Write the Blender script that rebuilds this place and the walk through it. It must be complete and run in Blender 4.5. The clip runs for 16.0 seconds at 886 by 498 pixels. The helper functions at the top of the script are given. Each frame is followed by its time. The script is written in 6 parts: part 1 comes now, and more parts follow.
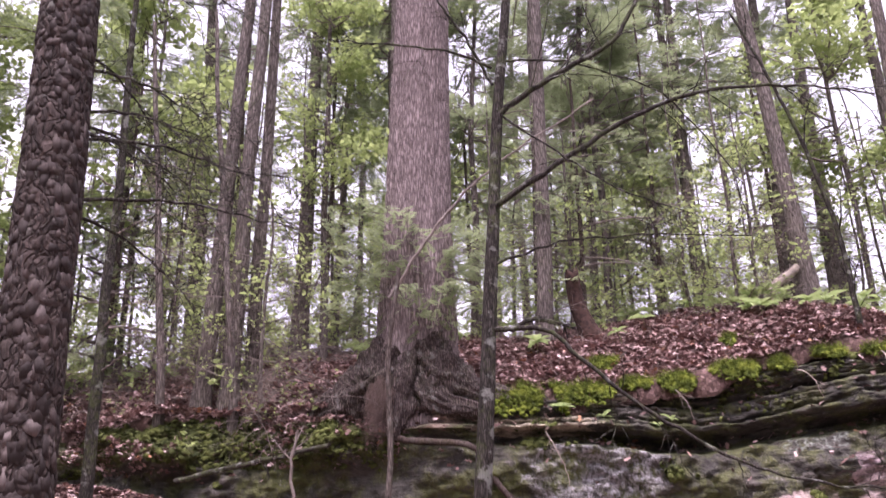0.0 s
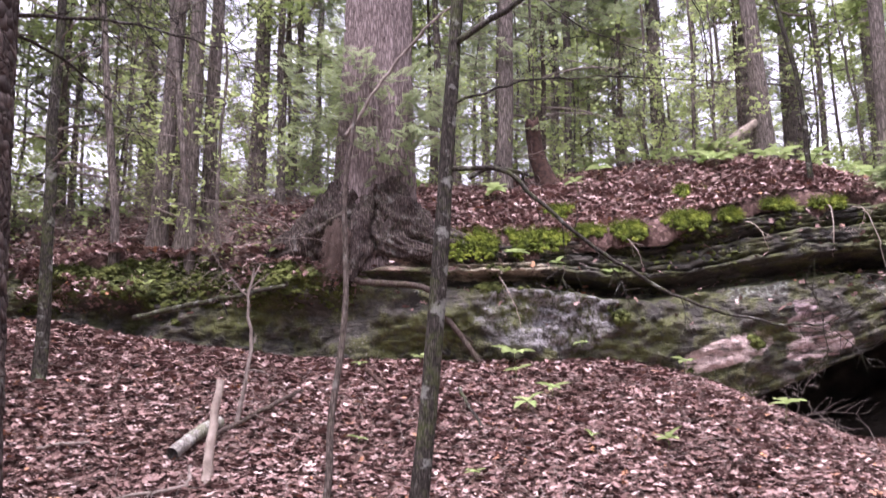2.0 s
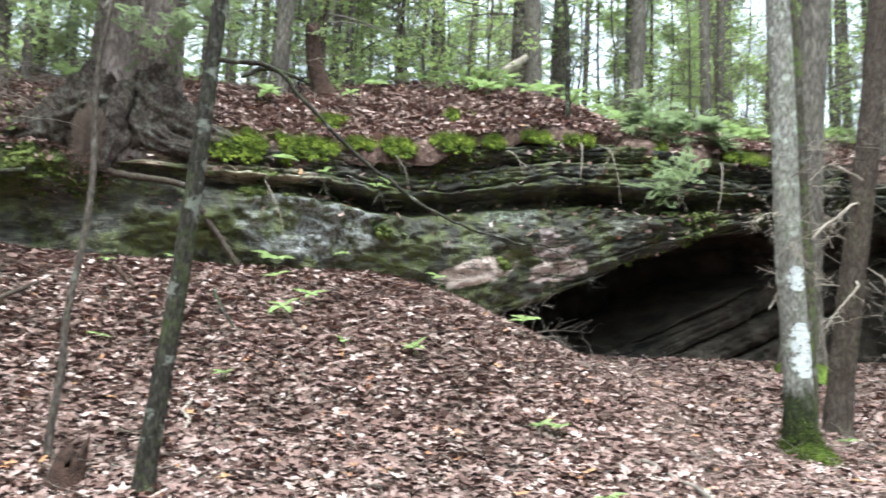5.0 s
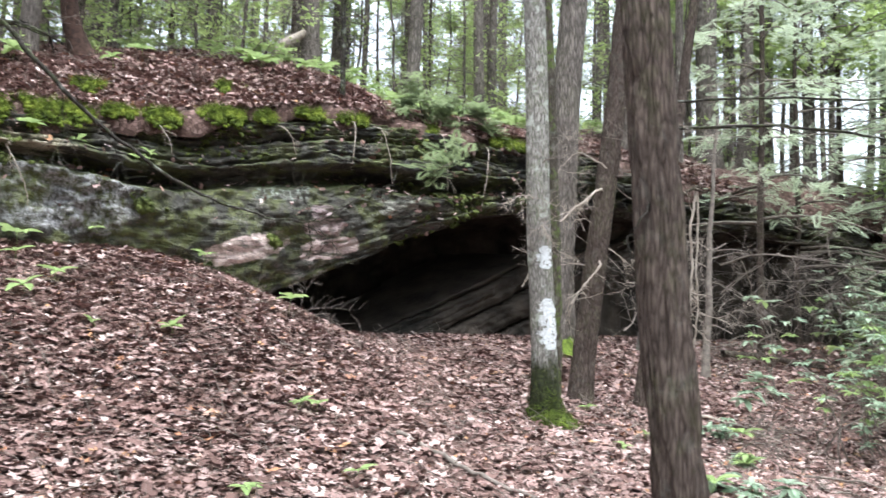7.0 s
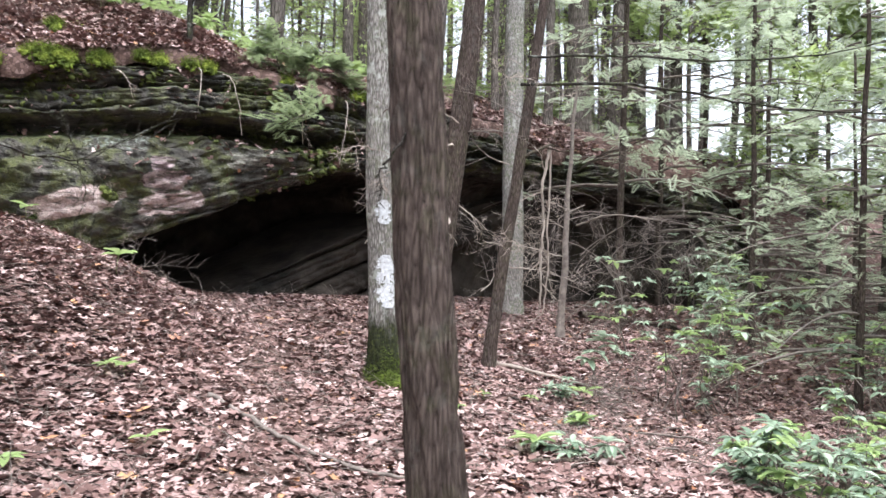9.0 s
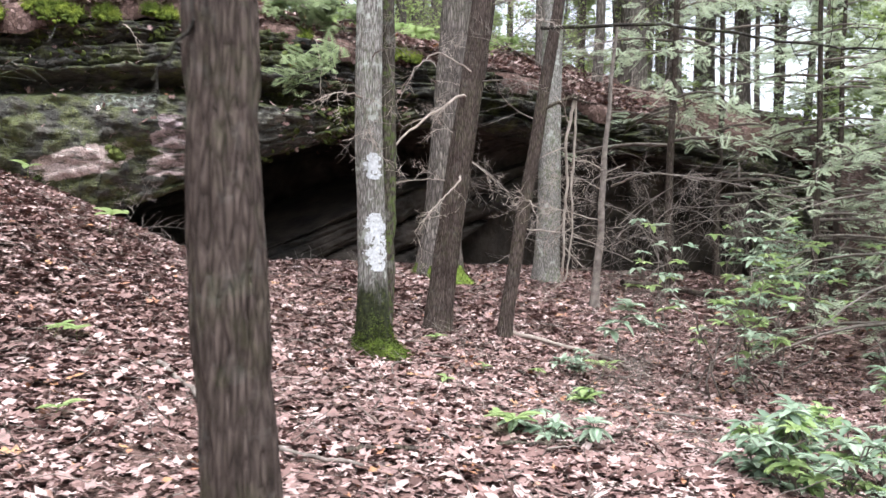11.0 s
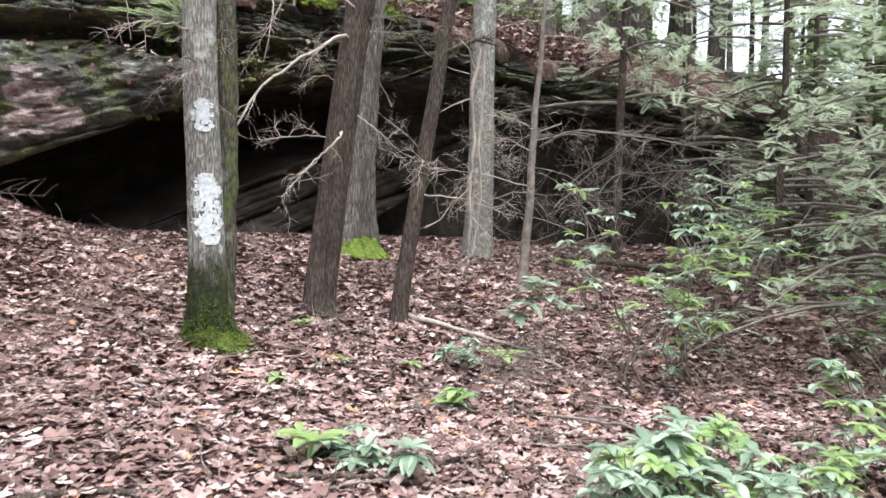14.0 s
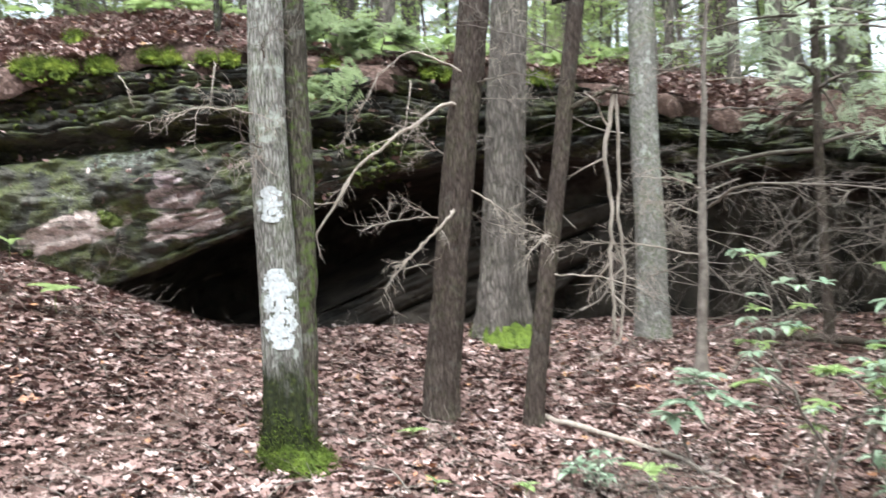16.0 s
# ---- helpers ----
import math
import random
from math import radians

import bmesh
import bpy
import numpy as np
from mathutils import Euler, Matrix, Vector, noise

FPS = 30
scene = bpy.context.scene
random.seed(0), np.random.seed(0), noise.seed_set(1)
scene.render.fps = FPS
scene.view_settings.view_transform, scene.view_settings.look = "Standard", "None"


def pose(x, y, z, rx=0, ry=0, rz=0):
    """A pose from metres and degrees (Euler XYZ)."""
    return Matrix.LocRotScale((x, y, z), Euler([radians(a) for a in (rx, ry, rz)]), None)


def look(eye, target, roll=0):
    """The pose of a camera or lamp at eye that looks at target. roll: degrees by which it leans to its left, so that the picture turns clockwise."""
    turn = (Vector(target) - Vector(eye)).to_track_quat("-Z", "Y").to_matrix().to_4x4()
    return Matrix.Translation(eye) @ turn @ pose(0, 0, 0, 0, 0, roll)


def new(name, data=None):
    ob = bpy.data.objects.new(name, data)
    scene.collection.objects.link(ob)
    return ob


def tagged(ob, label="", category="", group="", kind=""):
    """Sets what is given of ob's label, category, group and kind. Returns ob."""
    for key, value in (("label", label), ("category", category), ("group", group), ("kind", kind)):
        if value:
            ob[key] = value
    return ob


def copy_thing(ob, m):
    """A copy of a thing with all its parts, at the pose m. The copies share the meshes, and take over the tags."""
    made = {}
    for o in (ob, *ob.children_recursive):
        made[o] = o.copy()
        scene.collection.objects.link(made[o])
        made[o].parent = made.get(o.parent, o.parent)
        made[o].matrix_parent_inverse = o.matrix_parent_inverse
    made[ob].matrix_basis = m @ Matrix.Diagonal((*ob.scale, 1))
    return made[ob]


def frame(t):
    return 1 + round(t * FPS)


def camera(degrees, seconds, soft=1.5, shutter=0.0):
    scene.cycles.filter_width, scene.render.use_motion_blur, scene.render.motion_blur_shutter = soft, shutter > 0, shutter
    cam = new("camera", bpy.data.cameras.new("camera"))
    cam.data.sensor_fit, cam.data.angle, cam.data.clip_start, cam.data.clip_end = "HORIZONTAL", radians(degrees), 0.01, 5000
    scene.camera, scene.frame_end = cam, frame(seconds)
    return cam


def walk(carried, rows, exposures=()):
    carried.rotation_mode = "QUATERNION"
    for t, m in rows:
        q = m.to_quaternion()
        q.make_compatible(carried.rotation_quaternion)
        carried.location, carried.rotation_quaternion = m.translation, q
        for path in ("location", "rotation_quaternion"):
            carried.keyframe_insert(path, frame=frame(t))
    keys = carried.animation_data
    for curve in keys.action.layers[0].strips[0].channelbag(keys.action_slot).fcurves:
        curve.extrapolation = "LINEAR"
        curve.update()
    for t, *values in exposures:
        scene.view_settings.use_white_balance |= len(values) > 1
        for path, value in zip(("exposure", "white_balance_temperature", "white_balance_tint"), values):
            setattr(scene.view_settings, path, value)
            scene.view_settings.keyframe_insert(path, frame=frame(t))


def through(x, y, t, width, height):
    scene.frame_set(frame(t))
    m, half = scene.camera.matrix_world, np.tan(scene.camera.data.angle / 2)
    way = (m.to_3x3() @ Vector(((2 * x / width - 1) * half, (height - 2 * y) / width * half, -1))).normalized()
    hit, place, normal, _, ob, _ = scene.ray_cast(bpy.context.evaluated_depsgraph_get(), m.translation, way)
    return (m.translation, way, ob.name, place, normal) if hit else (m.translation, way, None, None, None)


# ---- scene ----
cam = camera(56.2, 16.0, shutter=0.5)
METRES, EYE, TILT, LEAN, TURN = 5.5, 1.5, 21.5, 1.0, 0.0
ROWS = [
    (0.0, 0.0, 0.0, 0.0, 0.0, -0.0, -0.0),
    (0.5, 0.0005, 0.001, -0.0032, -0.56, -2.27, -0.51),
    (1.0, 0.0022, 0.002, -0.0059, -1.44, -4.86, -1.18),
    (1.5, 0.0032, 0.0033, -0.0118, -2.05, -7.6, -1.47),
    (2.0, 0.0038, 0.0043, -0.0165, -2.64, -10.18, -1.62),
    (2.5, 0.0054, 0.0042, -0.02, -3.44, -12.33, -1.71),
    (3.0, 0.0063, 0.0046, -0.0233, -4.46, -14.22, -2.4),
    (3.5, 0.0045, 0.006, -0.0261, -5.32, -15.48, -2.95),
    (4.0, 0.0035, 0.0027, -0.0279, -7.47, -15.94, -4.39),
    (4.5, 0.0078, -0.001, -0.0251, -12.19, -15.46, -7.25),
    (5.0, 0.0143, -0.0054, -0.0234, -17.04, -14.68, -9.8),
    (7.5, 0.0765, -0.0273, -0.0196, -33.6, -13.22, -14.77),
    (8.0, 0.1114, -0.0318, -0.0194, -35.41, -13.65, -15.66),
    (8.5, 0.1372, -0.0374, -0.0187, -37.52, -13.83, -16.45),
    (9.0, 0.1745, -0.032, -0.0263, -38.61, -13.57, -16.43),
    (11.5, 0.4188, -0.0066, -0.0462, -32.5, -17.41, -14.93),
    (12.0, 0.4624, 0.011, -0.0493, -33.26, -17.33, -14.8),
    (12.5, 0.513, 0.0118, -0.0486, -33.47, -17.54, -15.65),
    (13.0, 0.5712, 0.0026, -0.0435, -34.13, -17.78, -16.55),
    (13.5, 0.6222, 0.0214, -0.0577, -34.44, -18.37, -16.24),
    (14.0, 0.6797, 0.0621, -0.0663, -33.32, -18.81, -15.06),
    (14.5, 0.7323, 0.08, -0.068, -31.52, -18.09, -13.85),
    (15.0, 0.8028, 0.0974, -0.0654, -26.98, -15.89, -11.84),
    (15.5, 0.8518, 0.1126, -0.075, -24.16, -16.42, -9.47),
    (16.0, 0.9102, 0.1548, -0.0836, -19.51, -16.03, -7.06),
]
EXPOSURES = ((0.0, 1.87, 6350, 40), (2.0, 2.02, 6200, 34), (3.5, 1.99, 5880, 4), (5.0, 2.17, 5870, -4), (7.5, 2.02, 5990, 8), (9.0, 1.98, 6040, 11), (14.0, 1.97, 6050, 8), (16.0, 2.14, 6000, 2))
walk(cam, [(t, pose(0, 0, EYE, TILT, LEAN, TURN) @ pose(METRES * x, METRES * y, METRES * z, 90 + pitch, roll, yaw)) for t, x, y, z, yaw, pitch, roll in ROWS], EXPOSURES)

# ---- sky, sun, exposure ----
world = bpy.data.worlds.new("sky")
scene.world = world
world.use_nodes = True
wn = world.node_tree.nodes
sky = wn.new("ShaderNodeTexSky")
sky.sky_type = "NISHITA"
sky.sun_disc = False
SUN_EL, SUN_ROT = radians(74), radians(200)
sky.sun_elevation, sky.sun_rotation = SUN_EL, SUN_ROT
sky.dust_density, sky.ozone_density = 4.0, 0.6
wn["Background"].inputs["Strength"].default_value = 0.15
haze = wn.new("ShaderNodeHueSaturation")
haze.inputs["Saturation"].default_value = 0.25
world.node_tree.links.new(sky.outputs[0], haze.inputs["Color"])
world.node_tree.links.new(haze.outputs[0], wn["Background"].inputs["Color"])
sun = new("sun", bpy.data.lights.new("sun", "SUN"))
sun.data.energy, sun.data.angle, sun.data.color = 1.4, radians(45), (1.0, 0.97, 0.93)
sun.matrix_world = look((0, 0, 60), (-60 * math.cos(SUN_EL) * math.sin(SUN_ROT), -60 * math.cos(SUN_EL) * math.cos(SUN_ROT), 60 - 60 * math.sin(SUN_EL)))


# ---- materials ----
class Nodes:
    """Short names for building a node material."""

    def __init__(self, name, rough=0.9, spec=0.25):
        self.mat = bpy.data.materials.new(name)
        self.mat.use_nodes = True
        self.t = self.mat.node_tree
        self.b = self.t.nodes["Principled BSDF"]
        self.b.inputs["Roughness"].default_value = rough
        self.b.inputs["Specular IOR Level"].default_value = spec
        self.co = self.t.nodes.new("ShaderNodeTexCoord").outputs["Object"]
        self.geo = self.t.nodes.new("ShaderNodeNewGeometry")

    def put(self, socket, v):
        if isinstance(v, bpy.types.NodeSocket):
            self.t.links.new(v, socket)
        elif isinstance(v, tuple) and len(v) == 3 and socket.type == "RGBA":
            socket.default_value = (*v, 1)
        else:
            socket.default_value = v

    def scaled(self, s):
        n = self.t.nodes.new("ShaderNodeMapping")
        n.inputs["Scale"].default_value = s
        self.t.links.new(self.co, n.inputs["Vector"])
        return n.outputs[0]

    def noise(self, scale, detail=4.0, vec=None, rough=0.55, distort=0.0):
        n = self.t.nodes.new("ShaderNodeTexNoise")
        n.inputs["Scale"].default_value, n.inputs["Detail"].default_value = scale, detail
        n.inputs["Roughness"].default_value, n.inputs["Distortion"].default_value = rough, distort
        self.t.links.new(vec or self.co, n.inputs["Vector"])
        return n.outputs["Fac"]

    def cells(self, scale, vec=None, feature="F1", out="Distance"):
        n = self.t.nodes.new("ShaderNodeTexVoronoi")
        n.feature = feature
        n.inputs["Scale"].default_value = scale
        self.t.links.new(vec or self.co, n.inputs["Vector"])
        return n.outputs[out]

    def ramp(self, fac, *stops):
        n = self.t.nodes.new("ShaderNodeValToRGB")
        el = n.color_ramp.elements
        while len(el) < len(stops):
            el.new(0.5)
        for e, (p, c) in zip(el, stops):
            e.position, e.color = p, (*c, 1) if isinstance(c, tuple) else (c, c, c, 1)
        self.put(n.inputs[0], fac)
        return n.outputs[0]

    def mix(self, fac, a, b, mode="MIX"):
        n = self.t.nodes.new("ShaderNodeMix")
        n.data_type, n.blend_type = "RGBA", mode
        self.put(n.inputs[0], fac), self.put(n.inputs[6], a), self.put(n.inputs[7], b)
        return n.outputs[2]

    def math(self, op, a, b=0.0):
        n = self.t.nodes.new("ShaderNodeMath")
        n.operation = op
        self.put(n.inputs[0], a), self.put(n.inputs[1], b)
        return n.outputs[0]

    def axis(self, vec, k):
        n = self.t.nodes.new("ShaderNodeSeparateXYZ")
        self.t.links.new(vec, n.inputs[0])
        return n.outputs[k]

    def bump(self, height, strength=0.5, dist=0.02):
        n = self.t.nodes.new("ShaderNodeBump")
        n.inputs["Strength"].default_value, n.inputs["Distance"].default_value = strength, dist
        self.t.links.new(height, n.inputs["Height"])
        self.t.links.new(n.outputs[0], self.b.inputs["Normal"])

    def color(self, c):
        self.put(self.b.inputs["Base Color"], c)
        return self.mat


def make_bark(name, dark, light, fine=1.0, moss=0.0, relief=0.03, lichen=0.0, foot=0.0):
    m = Nodes(name, 0.95, 0.1)
    v = m.scaled((20 * fine, 20 * fine, 3.4 * fine))
    ridge = m.noise(1.0, 6, v, 0.65, 1.2)
    plates = m.cells(1.3, v, "DISTANCE_TO_EDGE")
    grain = m.noise(70, 4, m.scaled((1, 1, 0.4)))
    big = m.noise(2.2, 3)
    h = m.math("ADD", m.math("MULTIPLY", m.math("MINIMUM", plates, 0.3), 1.1), m.math("MULTIPLY", ridge, 0.8))
    c = m.ramp(h, (0.34, tuple(k * 0.32 for k in dark)), (0.54, dark), (0.78, light))
    c = m.mix(m.ramp(grain, (0.4, 0.0), (0.75, 0.4)), c, tuple(k * 1.15 for k in light))
    c = m.mix(m.ramp(big, (0.35, 0.35), (0.6, 0.0)), c, tuple(k * 0.7 for k in dark))
    if lichen:
        c = m.mix(m.ramp(m.noise(7, 6, None, 0.65), (0.56, 0.0), (0.63, lichen)), c, (0.42, 0.44, 0.40))
    if moss:
        c = m.mix(m.ramp(m.math("MULTIPLY", big, m.noise(18, 4)), (0.24, 0.0), (0.36, moss)), c, (0.08, 0.11, 0.03))
    if foot:
        edge = m.math("ADD", m.axis(m.co, 2), m.math("MULTIPLY", m.math("SUBTRACT", m.noise(9, 6, m.scaled((1, 1, 0.5)), 0.7), 0.5), 0.9 * foot))
        green = m.ramp(m.noise(26, 5), (0.3, (0.008, 0.010, 0.005)), (0.55, (0.022, 0.026, 0.010)), (0.78, (0.065, 0.08, 0.02)))
        c = m.mix(m.ramp(edge, (0.72 * foot, 0.96), (foot, 0.0)), c, green)
    m.bump(m.math("ADD", h, m.math("MULTIPLY", grain, 0.25)), 0.9, relief)
    return m.color(c)


def make_plated_bark(name, dark, light):
    """Bark of flat overlapping scales with dark cracks between them."""
    m = Nodes(name, 0.9, 0.15)
    bend = m.t.nodes.new("ShaderNodeVectorMath")
    bend.operation = "MULTIPLY_ADD"
    warp = m.t.nodes.new("ShaderNodeTexNoise")
    warp.inputs["Scale"].default_value = 7.0
    m.t.links.new(m.co, warp.inputs["Vector"])
    m.t.links.new(warp.outputs["Color"], bend.inputs[0])
    bend.inputs[1].default_value = (0.16, 0.16, 0.16)
    m.t.links.new(m.co, bend.inputs[2])
    squash = m.t.nodes.new("ShaderNodeMapping")
    squash.inputs["Scale"].default_value = (24, 24, 11)
    m.t.links.new(bend.outputs[0], squash.inputs["Vector"])
    v = squash.outputs[0]
    crack = m.cells(1.0, v, "DISTANCE_TO_EDGE")
    scale = m.axis(m.cells(1.0, v, "F1", "Color"), 0)
    flake = m.axis(m.cells(2.6, v, "F1", "Color"), 1)
    grain = m.noise(80, 5, m.scaled((1, 1, 0.35)))
    c = m.mix(scale, dark, light)
    c = m.mix(m.math("MULTIPLY", flake, 0.65), c, tuple(k * 0.7 for k in dark))
    c = m.mix(m.ramp(grain, (0.45, 0.0), (0.75, 0.5)), c, tuple(k * 1.5 for k in light))
    c = m.mix(m.ramp(m.noise(6, 6, None, 0.7), (0.60, 0.0), (0.68, 0.5)), c, (0.24, 0.25, 0.22))
    c = m.mix(m.math("MULTIPLY", m.ramp(crack, (0.0, 0.3), (0.06, 0.0)), m.ramp(m.noise(13, 4), (0.38, 0.15), (0.6, 1.0))), c, (0.012, 0.009, 0.008))
    h = m.math("ADD", m.math("MINIMUM", m.math("MULTIPLY", crack, 3.0), 0.6), m.math("ADD", m.math("MULTIPLY", scale, 0.5), m.math("MULTIPLY", flake, 0.3)))
    m.bump(m.math("ADD", h, m.math("MULTIPLY", grain, 0.25)), 1.0, 0.03)
    return m.color(c)


def make_leaf(name, a, b, rough=0.6, through=0.35):
    m = Nodes(name, rough, 0.3)
    r = m.geo.outputs["Random Per Island"]
    c = m.mix(r, a, b)
    c = m.mix(m.ramp(m.noise(9, 3), (0.35, 0.0), (0.7, 0.5)), c, tuple(k * 0.6 for k in a))
    if through:
        tr = m.t.nodes.new("ShaderNodeBsdfTranslucent")
        m.put(tr.inputs[0], m.mix(0.5, c, b))
        ms = m.t.nodes.new("ShaderNodeMixShader")
        ms.inputs[0].default_value = through
        m.t.links.new(m.b.outputs[0], ms.inputs[1])
        m.t.links.new(tr.outputs[0], ms.inputs[2])
        m.t.links.new(ms.outputs[0], m.t.nodes["Material Output"].inputs["Surface"])
    return m.color(c)


def make_litter_leaf():
    m = Nodes("fallen_leaf", 0.75, 0.3)
    r = m.geo.outputs["Random Per Island"]
    c = m.ramp(r, (0.0, (0.060, 0.030, 0.025)), (0.2, (0.125, 0.070, 0.061)), (0.42, (0.205, 0.126, 0.114)), (0.64, (0.30, 0.198, 0.182)),
               (0.84, (0.42, 0.305, 0.288)), (0.965, (0.58, 0.47, 0.445)), (0.985, (0.36, 0.16, 0.085)), (1.0, (0.42, 0.24, 0.12)))
    c = m.mix(m.ramp(m.noise(38, 4), (0.42, 0.0), (0.7, 0.5)), c, (0.10, 0.055, 0.045))
    c = m.mix(m.ramp(m.noise(0.75, 4), (0.46, 0.0), (0.64, 0.42)), c, (0.085, 0.050, 0.043))
    m.bump(m.noise(120, 3), 0.5, 0.004)
    return m.color(c)


def make_soil():
    m = Nodes("leaf_soil", 0.95, 0.1)
    cell = m.cells(17, None, "F1", "Color")
    edge = m.cells(17, None, "DISTANCE_TO_EDGE")
    big = m.noise(0.9, 4)
    c = m.ramp(m.axis(cell, 0), (0.0, (0.055, 0.034, 0.029)), (0.5, (0.12, 0.076, 0.067)), (0.8, (0.19, 0.125, 0.112)), (1.0, (0.30, 0.215, 0.195)))
    c = m.mix(m.ramp(edge, (0.0, 0.8), (0.09, 0.0)), c, (0.03, 0.02, 0.016))
    c = m.mix(m.ramp(big, (0.40, 0.45), (0.58, 0.0)), c, (0.07, 0.045, 0.035))
    m.bump(m.math("ADD", m.axis(cell, 1), m.noise(40, 4)), 0.8, 0.03)
    return m.color(c)


def make_rock():
    m = Nodes("mossy_sandstone", 0.85, 0.25)
    v = m.scaled((1.7, 1.7, 3.6))
    band = m.noise(1.6, 6, v, 0.65, 1.0)
    slant = m.t.nodes.new("ShaderNodeMapping")
    slant.inputs["Rotation"].default_value = (0, radians(20), 0)
    slant.inputs["Scale"].default_value = (1.3, 1.3, 6.5)
    m.t.links.new(m.co, slant.inputs["Vector"])
    cross = m.noise(1.7, 6, slant.outputs[0], 0.62, 0.4)
    spots = m.noise(3.2, 6)
    fine = m.noise(45, 4)
    mid = m.noise(11, 5)
    big = m.noise(0.8, 4)
    x, z = m.axis(m.co, 0), m.axis(m.co, 2)
    warp = m.math("MULTIPLY", m.math("SUBTRACT", m.noise(5.5, 5, None, 0.65), 0.5), 2.6)

    def patch(cx, cz, rx, rz, tilt=0.0, soft=0.12, rag=1.0):
        """A ragged patch on the face round a place, as a mask."""
        dx = m.math("SUBTRACT", x, cx)
        dz = m.math("SUBTRACT", m.math("SUBTRACT", z, cz), m.math("MULTIPLY", dx, tilt))
        q = m.math("ADD", m.math("POWER", m.math("ABSOLUTE", m.math("DIVIDE", dx, rx)), 2.6), m.math("POWER", m.math("ABSOLUTE", m.math("DIVIDE", dz, rz)), 2.6))
        q = m.math("ADD", q, m.math("MULTIPLY", warp, rag))
        return m.ramp(q, (0.9 - soft, 1.0), (0.9 + soft, 0.0))

    c = m.ramp(m.math("ADD", m.math("MULTIPLY", band, 0.5), m.math("MULTIPLY", cross, 0.5)),
               (0.34, (0.018, 0.0175, 0.016)), (0.50, (0.064, 0.060, 0.051)), (0.68, (0.165, 0.150, 0.130)))
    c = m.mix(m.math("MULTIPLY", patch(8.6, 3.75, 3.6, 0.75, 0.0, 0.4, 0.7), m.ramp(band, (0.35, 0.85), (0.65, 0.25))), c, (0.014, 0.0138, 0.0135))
    c = m.mix(m.ramp(big, (0.45, 0.0), (0.65, 0.6)), c, (0.035, 0.034, 0.032))
    moss = m.math("MULTIPLY", spots, m.math("ADD", m.noise(1.1, 3), 0.35))
    c = m.mix(m.ramp(moss, (0.38, 0.0), (0.50, 0.7)), c, m.mix(mid, (0.048, 0.058, 0.019), (0.17, 0.185, 0.058)))
    c = m.mix(m.ramp(m.noise(4.5, 8, None, 0.7), (0.64, 0.0), (0.69, 0.5)), c, (0.28, 0.28, 0.26))
    flecks = m.math("MULTIPLY", m.ramp(m.noise(24, 8, m.scaled((1, 1, 0.55)), 0.7), (0.57, 0.0), (0.63, 0.75)), m.ramp(m.noise(1.6, 4), (0.42, 0.0), (0.6, 1.0)))
    c = m.mix(flecks, c, (0.27, 0.265, 0.235))
    drips = m.math("MULTIPLY", m.ramp(m.noise(7, 6, m.scaled((2.2, 2.2, 0.35)), 0.7), (0.52, 0.0), (0.6, 0.8)), m.ramp(m.noise(1.1, 3), (0.45, 0.0), (0.6, 1.0)))
    c = m.mix(drips, c, (0.018, 0.018, 0.016))
    c = m.mix(m.ramp(m.noise(2.6, 6, None, 0.7), (0.52, 0.0), (0.64, 0.55)), c, (0.075, 0.064, 0.053))
    for px, pz, rx, rz, tl, col, rag in ((4.42, 2.2, 0.6, 0.2, 0.3, (0.62, 0.49, 0.455), 1.0), (5.62, 2.28, 0.46, 0.16, 0.18, (0.52, 0.405, 0.385), 1.0),
                                         (5.47, 2.55, 0.30, 0.16, 0.1, (0.40, 0.31, 0.30), 1.0), (5.42, 2.80, 0.17, 0.11, 0.1, (0.34, 0.26, 0.27), 1.0),
                                         (-0.2, 3.46, 0.55, 0.11, -0.05, (0.40, 0.31, 0.25), 0.6), (2.4, 3.70, 0.65, 0.06, 0.12, (0.55, 0.50, 0.42), 0.7),
                                         (1.2, 3.38, 0.9, 0.13, 0.0, (0.42, 0.37, 0.28), 1.3), (6.6, 2.95, 0.35, 0.16, 0.1, (0.30, 0.29, 0.25), 1.5)):
        c = m.mix(m.math("MULTIPLY", patch(px, pz, rx, rz, tl, 0.15, rag), m.math("MULTIPLY", m.ramp(mid, (0.3, 0.5), (0.5, 1.0)), m.ramp(cross, (0.40, 0.12), (0.47, 1.0)))), c, col)
    line = m.math("ABSOLUTE", m.math("SUBTRACT", cross, 0.47))
    c = m.mix(m.math("MULTIPLY", m.ramp(line, (0.0, 0.8), (0.022, 0.0)), m.ramp(m.noise(1.7, 4), (0.42, 0.0), (0.55, 1.0))), c, (0.018, 0.017, 0.016))
    bank = m.math("MULTIPLY", m.ramp(x, (0.0, 1.0), (1.0, 1.0)), patch(-3.4, 3.6, 3.1, 0.62, 0.0, 0.5, 0.7))
    c = m.mix(bank, c, m.ramp(m.noise(4, 6, None, 0.7), (0.36, (0.03, 0.026, 0.02)), (0.5, (0.055, 0.062, 0.022)), (0.66, (0.13, 0.155, 0.04))))
    grey = m.math("MULTIPLY", patch(2.1, 2.75, 1.0, 0.5, 0, 0.3), m.ramp(m.noise(10, 8, m.scaled((1.2, 1.2, 0.7)), 0.75), (0.44, 0.0), (0.58, 0.85)))
    c = m.mix(grey, c, (0.38, 0.375, 0.39))
    lich = m.math("MULTIPLY", patch(4.95, 3.06, 0.45, 0.14, 0.1, 0.3), m.ramp(m.noise(12, 6, None, 0.7), (0.48, 0.0), (0.6, 0.6)))
    c = m.mix(lich, c, (0.36, 0.41, 0.36))
